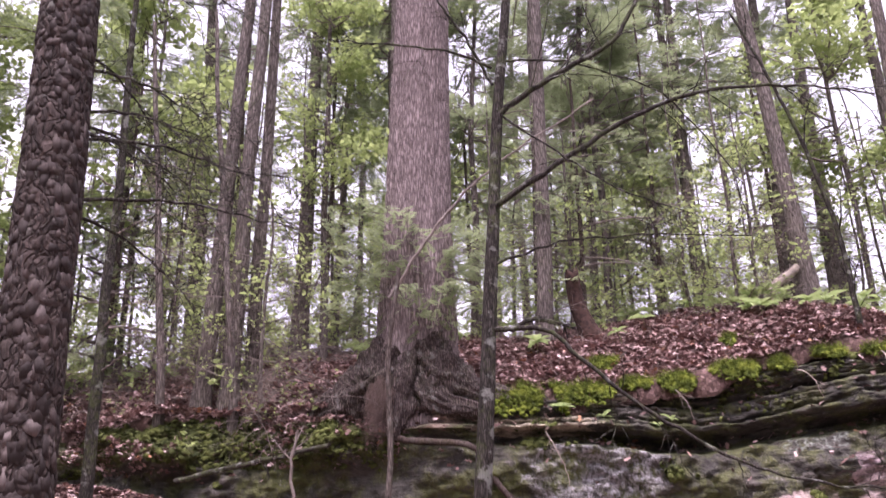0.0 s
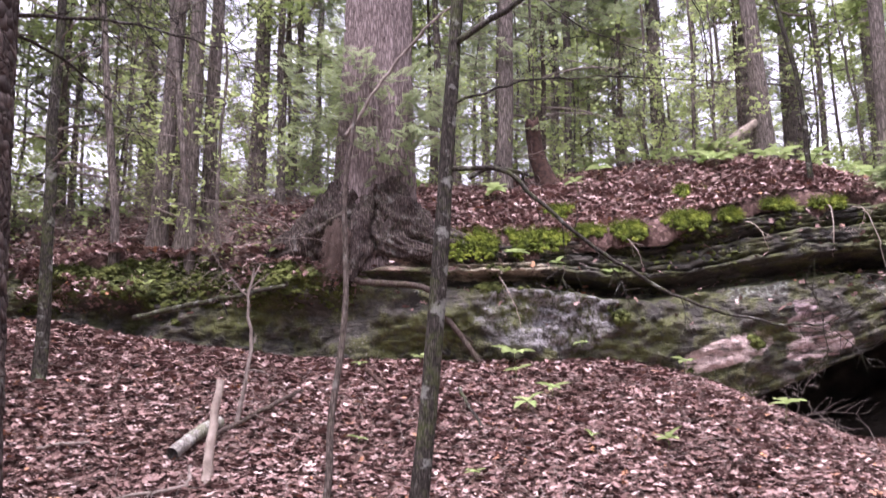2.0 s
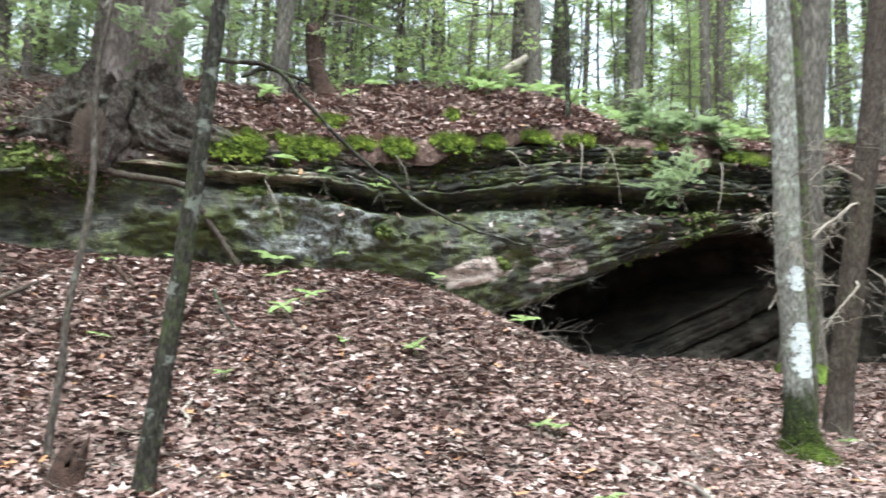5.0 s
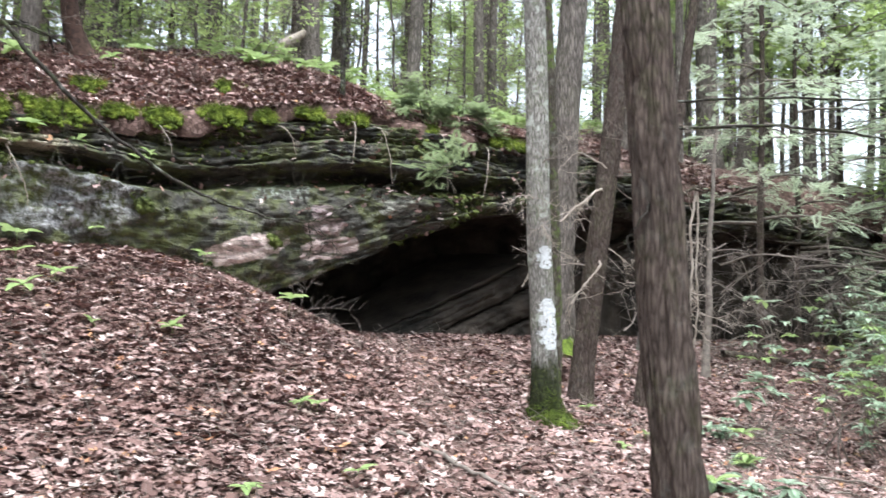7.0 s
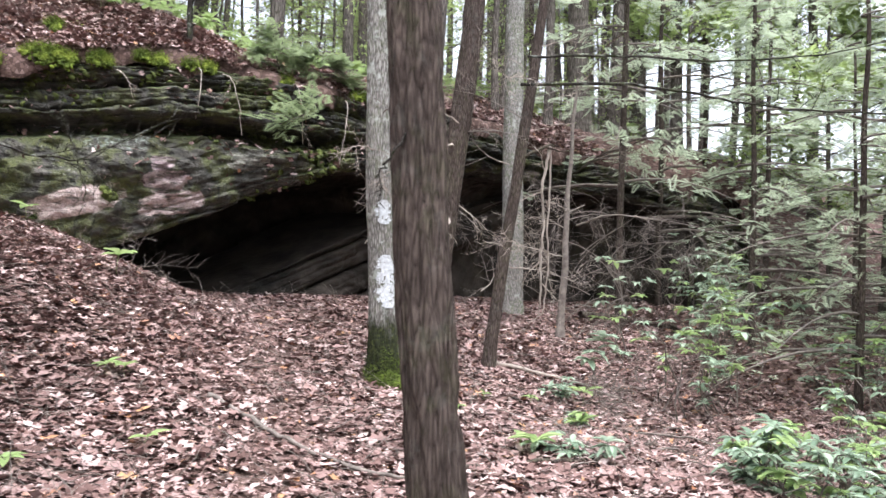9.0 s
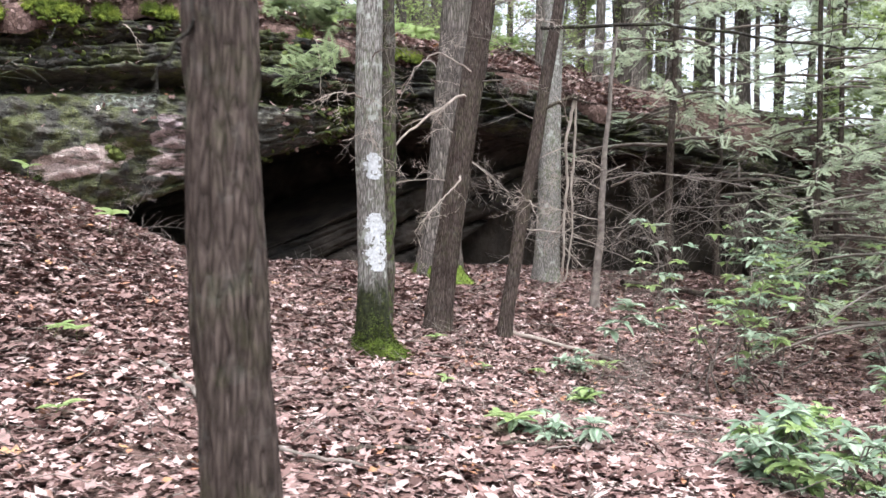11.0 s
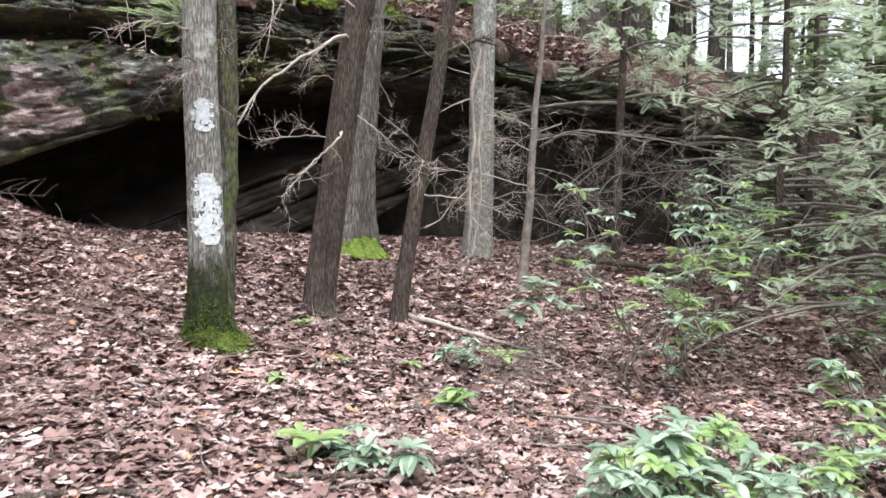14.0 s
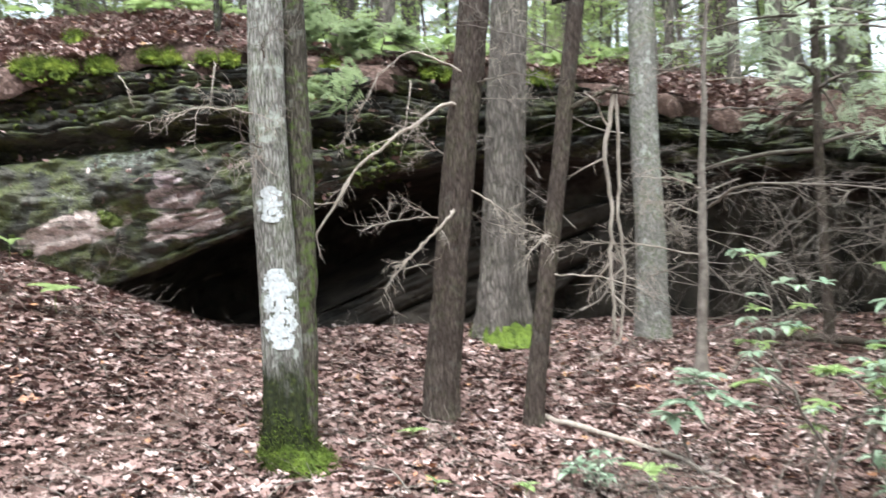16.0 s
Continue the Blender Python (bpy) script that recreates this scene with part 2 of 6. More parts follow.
    for px, pz, rx, rz in ((5.0, 2.46, 0.22, 0.14), (1.6, 2.8, 0.35, 0.28), (3.3, 2.35, 0.6, 0.3), (0.4, 2.5, 0.8, 0.3), (-2.2, 2.8, 0.7, 0.3)):
        c = m.mix(m.math("MULTIPLY", patch(px, pz, rx, rz, 0.2, 0.5), m.ramp(mid, (0.35, 0.1), (0.6, 0.8))), c, (0.10, 0.115, 0.03))
    c = m.mix(m.ramp(fine, (0.3, 0.4), (0.6, 0.0)), c, (0.04, 0.04, 0.037))
    up = m.axis(m.geo.outputs["Normal"], 2)
    c = m.mix(m.ramp(m.math("MULTIPLY", up, m.math("ADD", spots, 0.45)), (0.62, 0.0), (0.82, 0.55)), c, (0.055, 0.066, 0.02))
    h = m.math("ADD", m.math("MULTIPLY", band, 1.2), m.math("MULTIPLY", cross, 1.6))
    m.bump(m.math("ADD", m.math("ADD", m.math("MULTIPLY", h, 0.6), m.math("MULTIPLY", fine, 0.3)), m.math("MULTIPLY", mid, 0.9)), 1.0, 0.07)
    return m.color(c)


def make_moss():
    m = Nodes("bright_moss", 0.95, 0.1)
    c = m.ramp(m.noise(7, 5), (0.3, (0.022, 0.032, 0.007)), (0.48, (0.085, 0.115, 0.018)), (0.68, (0.22, 0.265, 0.042)))
    m.bump(m.noise(90, 3), 0.9, 0.02)
    return m.color(c)


def plain(name, a, b, scale=8, rough=0.85, relief=0.01):
    m = Nodes(name, rough, 0.2)
    n = m.noise(scale, 6)
    m.bump(m.noise(scale * 5, 4), 0.7, relief)
    return m.color(m.ramp(n, (0.3, a), (0.7, b)))


M_HEM = make_bark("hemlock_bark", (0.14, 0.112, 0.106), (0.29, 0.24, 0.235), 1.1, 0, 0.02)
M_PINE = make_plated_bark("scaly_pine_bark", (0.030, 0.024, 0.021), (0.088, 0.068, 0.060))
M_GREY = make_bark("smooth_grey_bark", (0.16, 0.148, 0.135), (0.33, 0.315, 0.295), 2.4, 0.4, 0.008, 0.55)
M_BLAZED = make_bark("mossy_footed_grey_bark", (0.15, 0.137, 0.125), (0.36, 0.345, 0.325), 2.0, 0.3, 0.010, 0.7, 0.72)
M_BROWN = make_bark("brown_bark", (0.058, 0.044, 0.038), (0.118, 0.092, 0.080), 1.9, 0.12, 0.015, 0.05)
M_DARKBARK = make_bark("dark_sapling_bark", (0.024, 0.021, 0.018), (0.075, 0.067, 0.06), 2.6, 0.3, 0.008, 0.3)
M_ROOT = make_bark("old_root_bark", (0.045, 0.036, 0.033), (0.15, 0.120, 0.110), 1.3, 0.1, 0.03, 0.2)
M_SAPLING = make_bark("thin_sapling_bark", (0.07, 0.057, 0.05), (0.16, 0.135, 0.12), 2.2, 0.1, 0.006, 0.2)
M_FAR = make_bark("forest_bark", (0.095, 0.082, 0.074), (0.22, 0.19, 0.172), 1.0, 0.1, 0.03)
M_TWIG = plain("dead_twig", (0.10, 0.082, 0.072), (0.23, 0.198, 0.176), 12)
M_PALE = plain("bleached_wood", (0.20, 0.165, 0.14), (0.40, 0.345, 0.30), 9)
M_REDROOT = plain("fine_red_roots", (0.06, 0.042, 0.035), (0.16, 0.118, 0.10), 12)
M_ROT = plain("rotten_wood", (0.02, 0.013, 0.011), (0.075, 0.043, 0.034), 14, 0.95, 0.03)
M_ROCK = make_rock()
# dark brown rock, taken near black to put the hollow's shade into the colour
M_SHADED_ROCK = plain("shaded_hollow_sandstone", (0.009, 0.008, 0.007), (0.062, 0.050, 0.041), 2.2, 0.8, 0.03)
M_MOSS = make_moss()
M_SOIL = make_soil()
M_LITTER = make_litter_leaf()
M_NEEDLE = make_leaf("hemlock_needles", (0.13, 0.175, 0.085), (0.30, 0.36, 0.20), 0.5, 0.55)
# hemlock needles paled so that the right side's bright haze is in the colour
M_HAZY_NEEDLE = make_leaf("hazy_pale_needles", (0.31, 0.375, 0.255), (0.54, 0.60, 0.45), 0.5, 0.55)
M_BROAD = make_leaf("beech_leaves", (0.20, 0.265, 0.09), (0.40, 0.49, 0.20), 0.5, 0.55)
M_RHODO = make_leaf("glossy_shrub_leaves", (0.15, 0.22, 0.15), (0.44, 0.53, 0.40), 0.25, 0.35)
M_FERN = make_leaf("young_plant_leaves", (0.18, 0.27, 0.095), (0.37, 0.48, 0.20), 0.45, 0.42)
M_BLAZE = plain("white_blaze_paint", (0.36, 0.37, 0.38), (0.70, 0.72, 0.74), 40, 0.6)

# ---- the lie of the land ----
def interp(x, xs, ys):
    """Smoothed interpolation along a line of stations."""
    x = np.asarray(x, float)
    return (np.interp(x - 0.35, xs, ys) + 2 * np.interp(x, xs, ys) + np.interp(x + 0.35, xs, ys)) / 4


def smooth(x, a, b):
    t = np.clip((np.asarray(x, float) - a) / (b - a), 0, 1)
    return t * t * (3 - 2 * t)


def vnoise(x, y, z, seed=0):
    """Smooth random values from 0 to 1 over space, for whole arrays."""
    x, y, z = np.broadcast_arrays(*(np.asarray(q, float) for q in (x, y, z)))
    i, j, k = (np.floor(q).astype(np.int64) for q in (x, y, z))
    u, v, w = x - i, y - j, z - k
    u, v, w = (q * q * (3 - 2 * q) for q in (u, v, w))

    def at(a, b, c):
        h = (a * 374761393 + b * 668265263 + c * 2147483647 + seed * 974634757) & 0xFFFFFFFF
        h = ((h ^ (h >> 13)) * 1274126177) & 0xFFFFFFFF
        return ((h ^ (h >> 16)) & 0xFFFF) / 65535.0

    lo = (at(i, j, k) * (1 - u) + at(i + 1, j, k) * u) * (1 - v) + (at(i, j + 1, k) * (1 - u) + at(i + 1, j + 1, k) * u) * v
    hi = (at(i, j, k + 1) * (1 - u) + at(i + 1, j, k + 1) * u) * (1 - v) + (at(i, j + 1, k + 1) * (1 - u) + at(i + 1, j + 1, k + 1) * u) * v
    return lo * (1 - w) + hi * w


def y_face(x):
    return interp(x, (-30, -12, -6, -3, 3.5, 5.6, 8, 11, 14, 20, 40), (15, 13, 12.2, 11.6, 11.3, 10.9, 10.6, 10.6, 10.3, 10, 9))


def z_lip(x):
    return interp(x, (-12, -6, -4.5, -2.5, 0, 2, 3.4, 4.7, 6.2, 7.3, 8.5, 9.8, 11, 12, 13.5, 15, 18, 30),
                  (3.6, 3.6, 3.66, 3.75, 3.68, 3.75, 3.9, 4.08, 4.25, 4.2, 4.12, 4.3, 4.2, 3.97, 3.82, 3.75, 3.65, 3.5))


def z_roof(x):
    """The lower edge of the overhanging slab."""
    return interp(x, (-12, 3.9, 4.6, 5.3, 5.9, 6.4, 7.1, 8.0, 9.0, 10, 11, 13, 15, 18), (1.2, 1.3, 1.5, 1.72, 2.06, 2.27, 2.55, 2.92, 3.08, 3.26, 3.17, 3.2, 3.1, 2.9))


def z_ledge(x):
    return interp(x, (-12, -3, -0.6, 0.7, 2, 3, 3.9, 6, 7.2, 9, 11, 13, 18), (2.9, 3.05, 3.29, 3.22, 3.28, 3.1, 3.12, 3.39, 3.3, 3.5, 3.6, 3.45, 3.0))


def cave(x):
    """How far the hollow under the slab goes back."""
    x = np.asarray(x, float)
    return 0.05 + 3.6 * smooth(x, 4.3, 6.4) * (1 - 0.75 * smooth(x, 8.6, 11.5)) * (1 - smooth(x, 15.5, 18.5))


def z_low(x, y):
    x, y = np.asarray(x, float), np.asarray(y, float)
    right = interp(y, (-40, -6, 0, 3, 5, 6, 7.4, 9.4, 10.6, 14, 40), (-2.4, -0.7, -0.2, -0.1, 0.08, 0.24, 0.36, 0.8, 0.98, 1.1, 1.3))
    left = interp(y, (-40, -6, 0, 3, 5, 6.2, 7, 8, 9.3, 11.3, 14, 40), (-2.0, -0.6, -0.1, 0.05, 0.2, 0.4, 0.57, 0.93, 1.5, 2.12, 2.3, 2.6))
    w = smooth(x, 3.0, 6.6)
    z = left * (1 - w) + right * w
    z = z - 0.3 * smooth(x, 6.0, 8.5) * (1 - smooth(y, 5, 7.5))
    z = z + 0.6 * smooth(-x, 0.5, 6) * smooth(y, 5, 11)
    z = z + 0.035 * np.sin(1.7 * x + 0.6) * np.sin(1.3 * y + 1.1) + 0.02 * np.sin(4.1 * x + 2 * y) * np.sin(3.3 * y - x)
    return z


def z_high(x, y):
    x, y = np.asarray(x, float), np.asarray(y, float)
    d = np.maximum(y - y_face(x), -1.0)
    d = d - 0.85 * (1 - smooth(x, -1.6, 0.2))
    bump = 1.12 - 0.72 * smooth(x, 5.5, 9.0) + 0.8 * smooth(x, 10.5, 14)
    dd = np.maximum(d, 0)
    z = z_lip(x) + 0.05 + bump * (1 - np.exp(-dd / 2.2)) + 0.24 * np.minimum(dd, 7) + -0.02 * np.clip(dd - 7, 0, 40)
    z = z + 0.05 * np.sin(1.9 * x + y) * np.sin(1.4 * y) + 0.03 * np.sin(4.3 * x) * np.sin(3.7 * y + 1)
    return z


def setback(x):
    """How far behind the rock's edge the hillside comes up to the upper level."""
    x = np.asarray(x, float)
    return 4.3 * smooth(x, -6.4, -4.2) * (1 - smooth(x, 17.5, 21))


def z_ground(x, y):
    d = np.asarray(y, float) - y_face(x)
    s = setback(x)
    wide = 0.6 + 4.0 * (1 - np.clip(s / 4.3, 0, 1))
    w = smooth(d, s - (wide - 0.6) * 0.5, s + wide)
    return z_low(x, y) * (1 - w) + z_high(x, y) * w


def stand(x, y):
    """The height of whatever ground one stands on at x, y."""
    x, y = float(x), float(y)
    d = y - float(y_face(x))
    return float(z_high(x, y)) if d > 0.05 and setback(x) > 1.0 else float(z_ground(x, y))


# ---- mesh helpers ----
def mesh_of(name, verts, faces, material, shade=True):
    verts, faces = np.asarray(verts, np.float32), np.asarray(faces, np.int32)
    me = bpy.data.meshes.new(name)
    n, k = faces.shape
    me.vertices.add(len(verts))
    me.vertices.foreach_set("co", verts.ravel())
    me.loops.add(n * k)
    me.loops.foreach_set("vertex_index", faces.ravel())
    me.polygons.add(n)
    me.polygons.foreach_set("loop_start", np.arange(0, n * k, k, dtype=np.int32))
    if shade:
        me.polygons.foreach_set("use_smooth", np.ones(n, bool))
    me.update()
    me.validate()
    me.materials.append(material)
    return me


def part(name, me, parent, label=""):
    ob = new(name, me)
    if parent is not None:
        ob.parent = parent
    return tagged(ob, label)


def holder(name, where, label, category, group=""):
    ob = new(name)
    ob.empty_display_size = 0.1
    ob.location = where
    return tagged(ob, label, category, group)


def grid_faces(nu, nv):
    i = np.arange(nu - 1)[:, None] * nv + np.arange(nv - 1)[None, :]
    return np.stack([i, i + nv, i + nv + 1, i + 1], -1).reshape(-1, 4)


def tube(points, radii, sides=8, rough=0.0, seed=0, close=True):
    """Vertices and quads of a tapered tube along a line of points."""
    p = np.asarray(points, float)
    r = np.asarray(radii, float)
    t = np.gradient(p, axis=0)
    t /= np.linalg.norm(t, axis=1)[:, None] + 1e-9
    up = np.where(np.abs(t[:, 2:3]) > 0.8, np.array([[1.0, 0, 0]]), np.array([[0, 0, 1.0]]))
    if len(set(np.abs(t[:, 2]) > 0.8)) > 1:
        up[:] = (0.31, 0.87, 0.38)
    a = np.cross(up, t)
    a /= np.linalg.norm(a, axis=1)[:, None] + 1e-9
    b = np.cross(t, a)
    ang = np.linspace(0, 2 * np.pi, sides, endpoint=False)
    rr = np.repeat(r[:, None], sides, 1)
    if rough:
        g = np.random.default_rng(seed)
        low = g.normal(0, 1, (len(p), sides))
        low = (low + np.roll(low, 1, 1) + np.roll(low, 1, 0)) / 1.7
        rr = rr * (1 + rough * low)
    v = p[:, None] + rr[..., None] * (np.cos(ang)[None, :, None] * a[:, None] + np.sin(ang)[None, :, None] * b[:, None])
    n = len(p)
    i = np.arange(n - 1)[:, None] * sides
    j = np.arange(sides)[None, :]
    k = (j + 1) % sides
    f = np.stack([i + j, i + k, i + sides + k, i + sides + j], -1).reshape(-1, 4)
    return v.reshape(-1, 3), f


def join(pieces):
    vs, fs, n = [], [], 0
    for v, f in pieces:
        vs.append(v)
        fs.append(np.asarray(f) + n)
        n += len(v)
    return np.concatenate(vs), np.concatenate(fs)


def wander(a, b, n, amount, seed):
    """A slightly crooked line of n points from a to b."""
    g = np.random.default_rng(seed)
    s = np.linspace(0, 1, n)[:, None]
    p = np.asarray(a, float) * (1 - s) + np.asarray(b, float) * s
    w = np.cumsum(g.normal(0, 1, (n, 3)), 0)
    w -= w[0] * (1 - s) + w[-1] * s
    return p + w * amount / math.sqrt(n)


def scatter(shape_v, shape_f, where, turn, size):
    """Copies of one small shape at many places: turn holds a 3x3 matrix for each."""
    v = np.einsum("nij,kj->nki", turn, shape_v) * np.asarray(size)[:, None, None] + np.asarray(where)[:, None]
    f = shape_f[None] + (np.arange(len(where)) * len(shape_v))[:, None, None]
    return v.reshape(-1, 3), f.reshape(-1, shape_f.shape[1])


def turns(g, n, tilt=0.5, heading=None):
    """Random turns about the upright, with some tilt."""
    a = g.uniform(0, 2 * np.pi, n) if heading is None else heading
    x, y = g.normal(0, tilt, n), g.normal(0, tilt, n)
    ca, sa, cx, sx, cy, sy = np.cos(a), np.sin(a), np.cos(x), np.sin(x), np.cos(y), np.sin(y)
    o, l = np.zeros(n), np.ones(n)
    rz = np.stack([ca, -sa, o, sa, ca, o, o, o, l], -1).reshape(n, 3, 3)
    rx = np.stack([l, o, o, o, cx, -sx, o, sx, cx], -1).reshape(n, 3, 3)
    ry = np.stack([cy, o, sy, o, l, o, -sy, o, cy], -1).reshape(n, 3, 3)
    return rz @ ry @ rx


# ---- ground ----
def line_of(lo, hi, step, far, grow):
    mid = np.arange(lo, hi + step / 2, step)
    out = [step * 2]
    while sum(out) < far:
        out.append(out[-1] * grow)
    out = np.cumsum(out)
    return np.concatenate([lo - out[::-1], mid, hi + out])


gx, gy = line_of(-8, 18, 0.14, 280, 1.35), line_of(-1, 16, 0.12, 280, 1.35)
X, Y = np.meshgrid(gx, gy, indexing="ij")
Z = z_ground(X, Y)
g = np.random.default_rng(3)
near = (X > -8) & (X < 18) & (Y > -1) & (Y < 16)
Z = Z + np.where(near, g.normal(0, 0.012, Z.shape), 0)
ground = part("ground", mesh_of("ground", np.stack([X, Y, Z], -1).reshape(-1, 3), grid_faces(len(gx), len(gy)), M_SOIL), None)
tagged(ground, "forest floor of brown soil under fallen leaves", "ground", kind="structure")

# leafy soil that lies on top of the rock
def z_cap(x, y):
    return z_high(x, y) + 0.14 * (vnoise(x * 1.7, y * 1.7, 0, 31) - 0.5) + 0.08 * (vnoise(x * 5, y * 5, 0, 32) - 0.5)


cx = np.arange(-7.4, 21.2, 0.12)
cd = np.concatenate([[-0.06, -0.1, -0.03], np.arange(0.06, 5.6, 0.12)])
drop = np.concatenate([[-0.3, -0.12, -0.02], np.zeros(len(cd) - 3)])
CX, CD = np.meshgrid(cx, cd, indexing="ij")
edge = 0.35 * (1 - smooth(CX, -1.6, 0.2)) + 0.2 * np.sin(2.3 * CX) * np.sin(0.9 * CX + 1) + 0.12 * np.sin(6.1 * CX) + 0.30
CY = y_face(CX) + CD + edge
CZ = z_cap(CX, CY) + drop[None, :] + g.normal(0, 0.014, CX.shape)
shut = smooth(CX, -7.2, -5.5) * (1 - smooth(CX, 19.4, 21.0))
CZ = CZ * shut + (z_ground(CX, CY) - 0.1) * (1 - shut)
CZ -= 0.25 * smooth(CD, 5.0, 5.5)
cap = part("ground_top", mesh_of("ground_top", np.stack([CX, CY, CZ], -1).reshape(-1, 3), grid_faces(len(cx), len(cd)), M_SOIL), None)
tagged(cap, "leaf-covered soil on top of the rock outcrop", "ground", kind="structure")


# ---- the rock ----
def rock_outcrop():
    xs = np.arange(-7.0, 20.4, 0.05)
    lip, led, roof, c = z_lip(xs), z_ledge(xs), z_roof(xs), cave(xs)
    yf = y_face(xs)
    floor = z_low(xs, yf + c)
    roof = np.where(c < 0.3, np.minimum(roof, z_low(xs, yf) - 0.4), roof)
    over = smooth(c, 0.2, 1.5)
    o = np.zeros_like(xs)
    left = 1 - smooth(xs, -1.6, 0.2)
    bulge = smooth(xs, 2.0, 4.0)
    gap = 0.08 + 0.6 * vnoise(xs * 0.9, 0 * xs, 0 * xs, 14) * smooth(xs, -0.5, 3.5)
    ctrl = [(o + 4.2, lip + 0.2), (o + 1.0 + 0.6 * left, lip + 0.14), (0.20 + 0.62 * left, lip + 0.02), (0.16 + 0.4 * left, lip - 0.12),
            (0.20 + 0.2 * left, lip - 0.3 * (lip - led)), (-0.03 + 0.1 * left, lip - 0.78 * (lip - led)), (gap + 0.02, led + 0.05), (gap + 0.05, led - 0.06),
            (o - 0.02 + 0.2 * left, led - 0.14), (0.02 - 0.2 * bulge + 0.15 * left, led - 0.35 * (led - roof)), (0.06 - 0.2 * bulge + 0.1 * left, led - 0.75 * (led - roof)), (o + 0.0 - 0.05 * over, roof + 0.06),
            (o + 0.06, roof), (0.1 + c * 0.45, roof + 0.10 * over), (0.1 + c * 0.85, roof - 0.25 * over), (0.12 + c, 0.5 * roof + 0.5 * floor), (0.16 + c, floor - 0.5)]
    counts = (6, 6, 6, 14, 20, 12, 5, 6, 18, 24, 12, 5, 18, 14, 12, 8)
    offs, zs = [], []
    for (a0, b0), (a1, b1), n in zip(ctrl[:-1], ctrl[1:], counts):
        s = np.linspace(0, 1, n, endpoint=False)[None, :]
        offs.append(a0[:, None] * (1 - s) + a1[:, None] * s)
        zs.append(b0[:, None] * (1 - s) + b1[:, None] * s)
    O, Zr = np.concatenate(offs, 1), np.concatenate(zs, 1)
    ker = np.array([1, 2, 3, 2, 1]) / 9
    pad = lambda q: np.concatenate([q[:, :1], q[:, :1], q, q[:, -1:], q[:, -1:]], 1)
    O = sum(k * pad(O)[:, i:i + O.shape[1]] for i, k in enumerate(ker))
    Zr = sum(k * pad(Zr)[:, i:i + Zr.shape[1]] for i, k in enumerate(ker))
    Xr = np.repeat(xs[:, None], O.shape[1], 1)
    # bedding: level beds above the ledge, beds that rise with the slab's edge below it
    above = smooth(Zr - led[:, None], -0.15, 0.1)
    bed_a = Zr * 1.0 - 0.04 * Xr
    bed_b = Zr - 0.36 * Xr * smooth(Xr, 2.0, 4.0) - 0.2 * Xr * (1 - smooth(Xr, 2.0, 4.0))
    def beds(b, freq, seed):
        """Rounded beds with cracks between them, each standing out by its own amount."""
        q = b * freq
        k = np.floor(q)
        fr = q - k
        h = 0.55 * vnoise(k * 7.31, Xr * 0.9, k * 0 + seed) + 0.3 * vnoise(k * 5.13, Xr * 2.6, k * 0 + seed + 20) + 0.15 * vnoise(k * 3.7, Xr * 7.5, k * 0 + seed + 40)
        return 1.1 * np.exp(-fr / 0.10) + 0.35 * np.clip((fr - 0.8) / 0.2, 0, 1) ** 2 - 0.15 * fr + 1.3 * h - 0.75

    n1 = vnoise(Xr * 0.55, Zr * 0.8, 0, 1) - 0.5
    n2 = vnoise(Xr * 1.6, Zr * 2.2, O * 1.5, 2) - 0.5
    n3 = vnoise(Xr * 4.5, Zr * 6.5, O * 4, 3) - 0.5
    n4 = vnoise(Xr * 12, Zr * 15, O * 11, 4) - 0.5
    n5 = vnoise(Xr * 26, Zr * 30, O * 22, 6) - 0.5
    block = np.floor(Xr * 0.85 + 1.3 * n1 + 0.5 * n2 + 0.3 * Zr)
    joint = vnoise(block * 7.77, block * 0, block * 0 + 0.5, 15) - 0.5
    wob = 0.35 * n1 + 0.20 * n2 + 0.06 * n3 + 0.22 * joint
    near_edge = np.exp(-np.abs(Zr - roof[:, None]) / 0.5) * over[:, None]
    upper = (0.18 * beds(bed_a + wob, 3.6, 3) + 0.10 * beds(bed_a + 0.8 * wob, 10.5, 9) + 0.04 * beds(bed_a + 0.6 * wob, 23.0, 13)) * (1 - 0.75 * left[:, None])
    lower = (0.035 + 0.075 * near_edge) * beds(bed_b + 0.3 * wob, 5.0, 5) + (0.012 + 0.05 * near_edge) * beds(bed_b + 0.3 * wob, 14.0, 11)
    strata = above * upper + (1 - above) * lower
    crack = np.maximum(0, 1 - np.abs(vnoise(Xr * 1.1 + 0.5 * Zr, Zr * 0.35, 0, 8) - 0.5) / 0.03) * (vnoise(Xr * 0.6, Zr, 0, 12) > 0.5)
    O = O + strata + 0.30 * n1 + (0.24 + 0.3 * left[:, None]) * n2 + (0.15 + 0.15 * left[:, None]) * n3 + 0.12 * n4 + 0.05 * n5 + 0.08 * crack + 0.16 * above * joint
    Zr = Zr + 0.08 * n2
    end = np.clip(smooth(Xr, -7.0, -6.0) * (1 - smooth(Xr, 18.4, 20.2)), 0, 1)
    Zr = Zr - (1 - end) * 1.6
    v = np.stack([Xr, yf[:, None] + O, Zr], -1).reshape(-1, 3)
    return v.reshape(*O.shape, 3), np.cumsum((0,) + counts)


rv, seams = rock_outcrop()
rock = holder("rock_outcrop", (0, 0, 0), "dark layered sandstone outcrop with moss, overhanging a black hollow", "rock")
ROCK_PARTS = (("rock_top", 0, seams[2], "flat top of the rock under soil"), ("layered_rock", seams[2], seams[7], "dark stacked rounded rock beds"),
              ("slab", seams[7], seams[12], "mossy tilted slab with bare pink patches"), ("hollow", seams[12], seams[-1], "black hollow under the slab"))
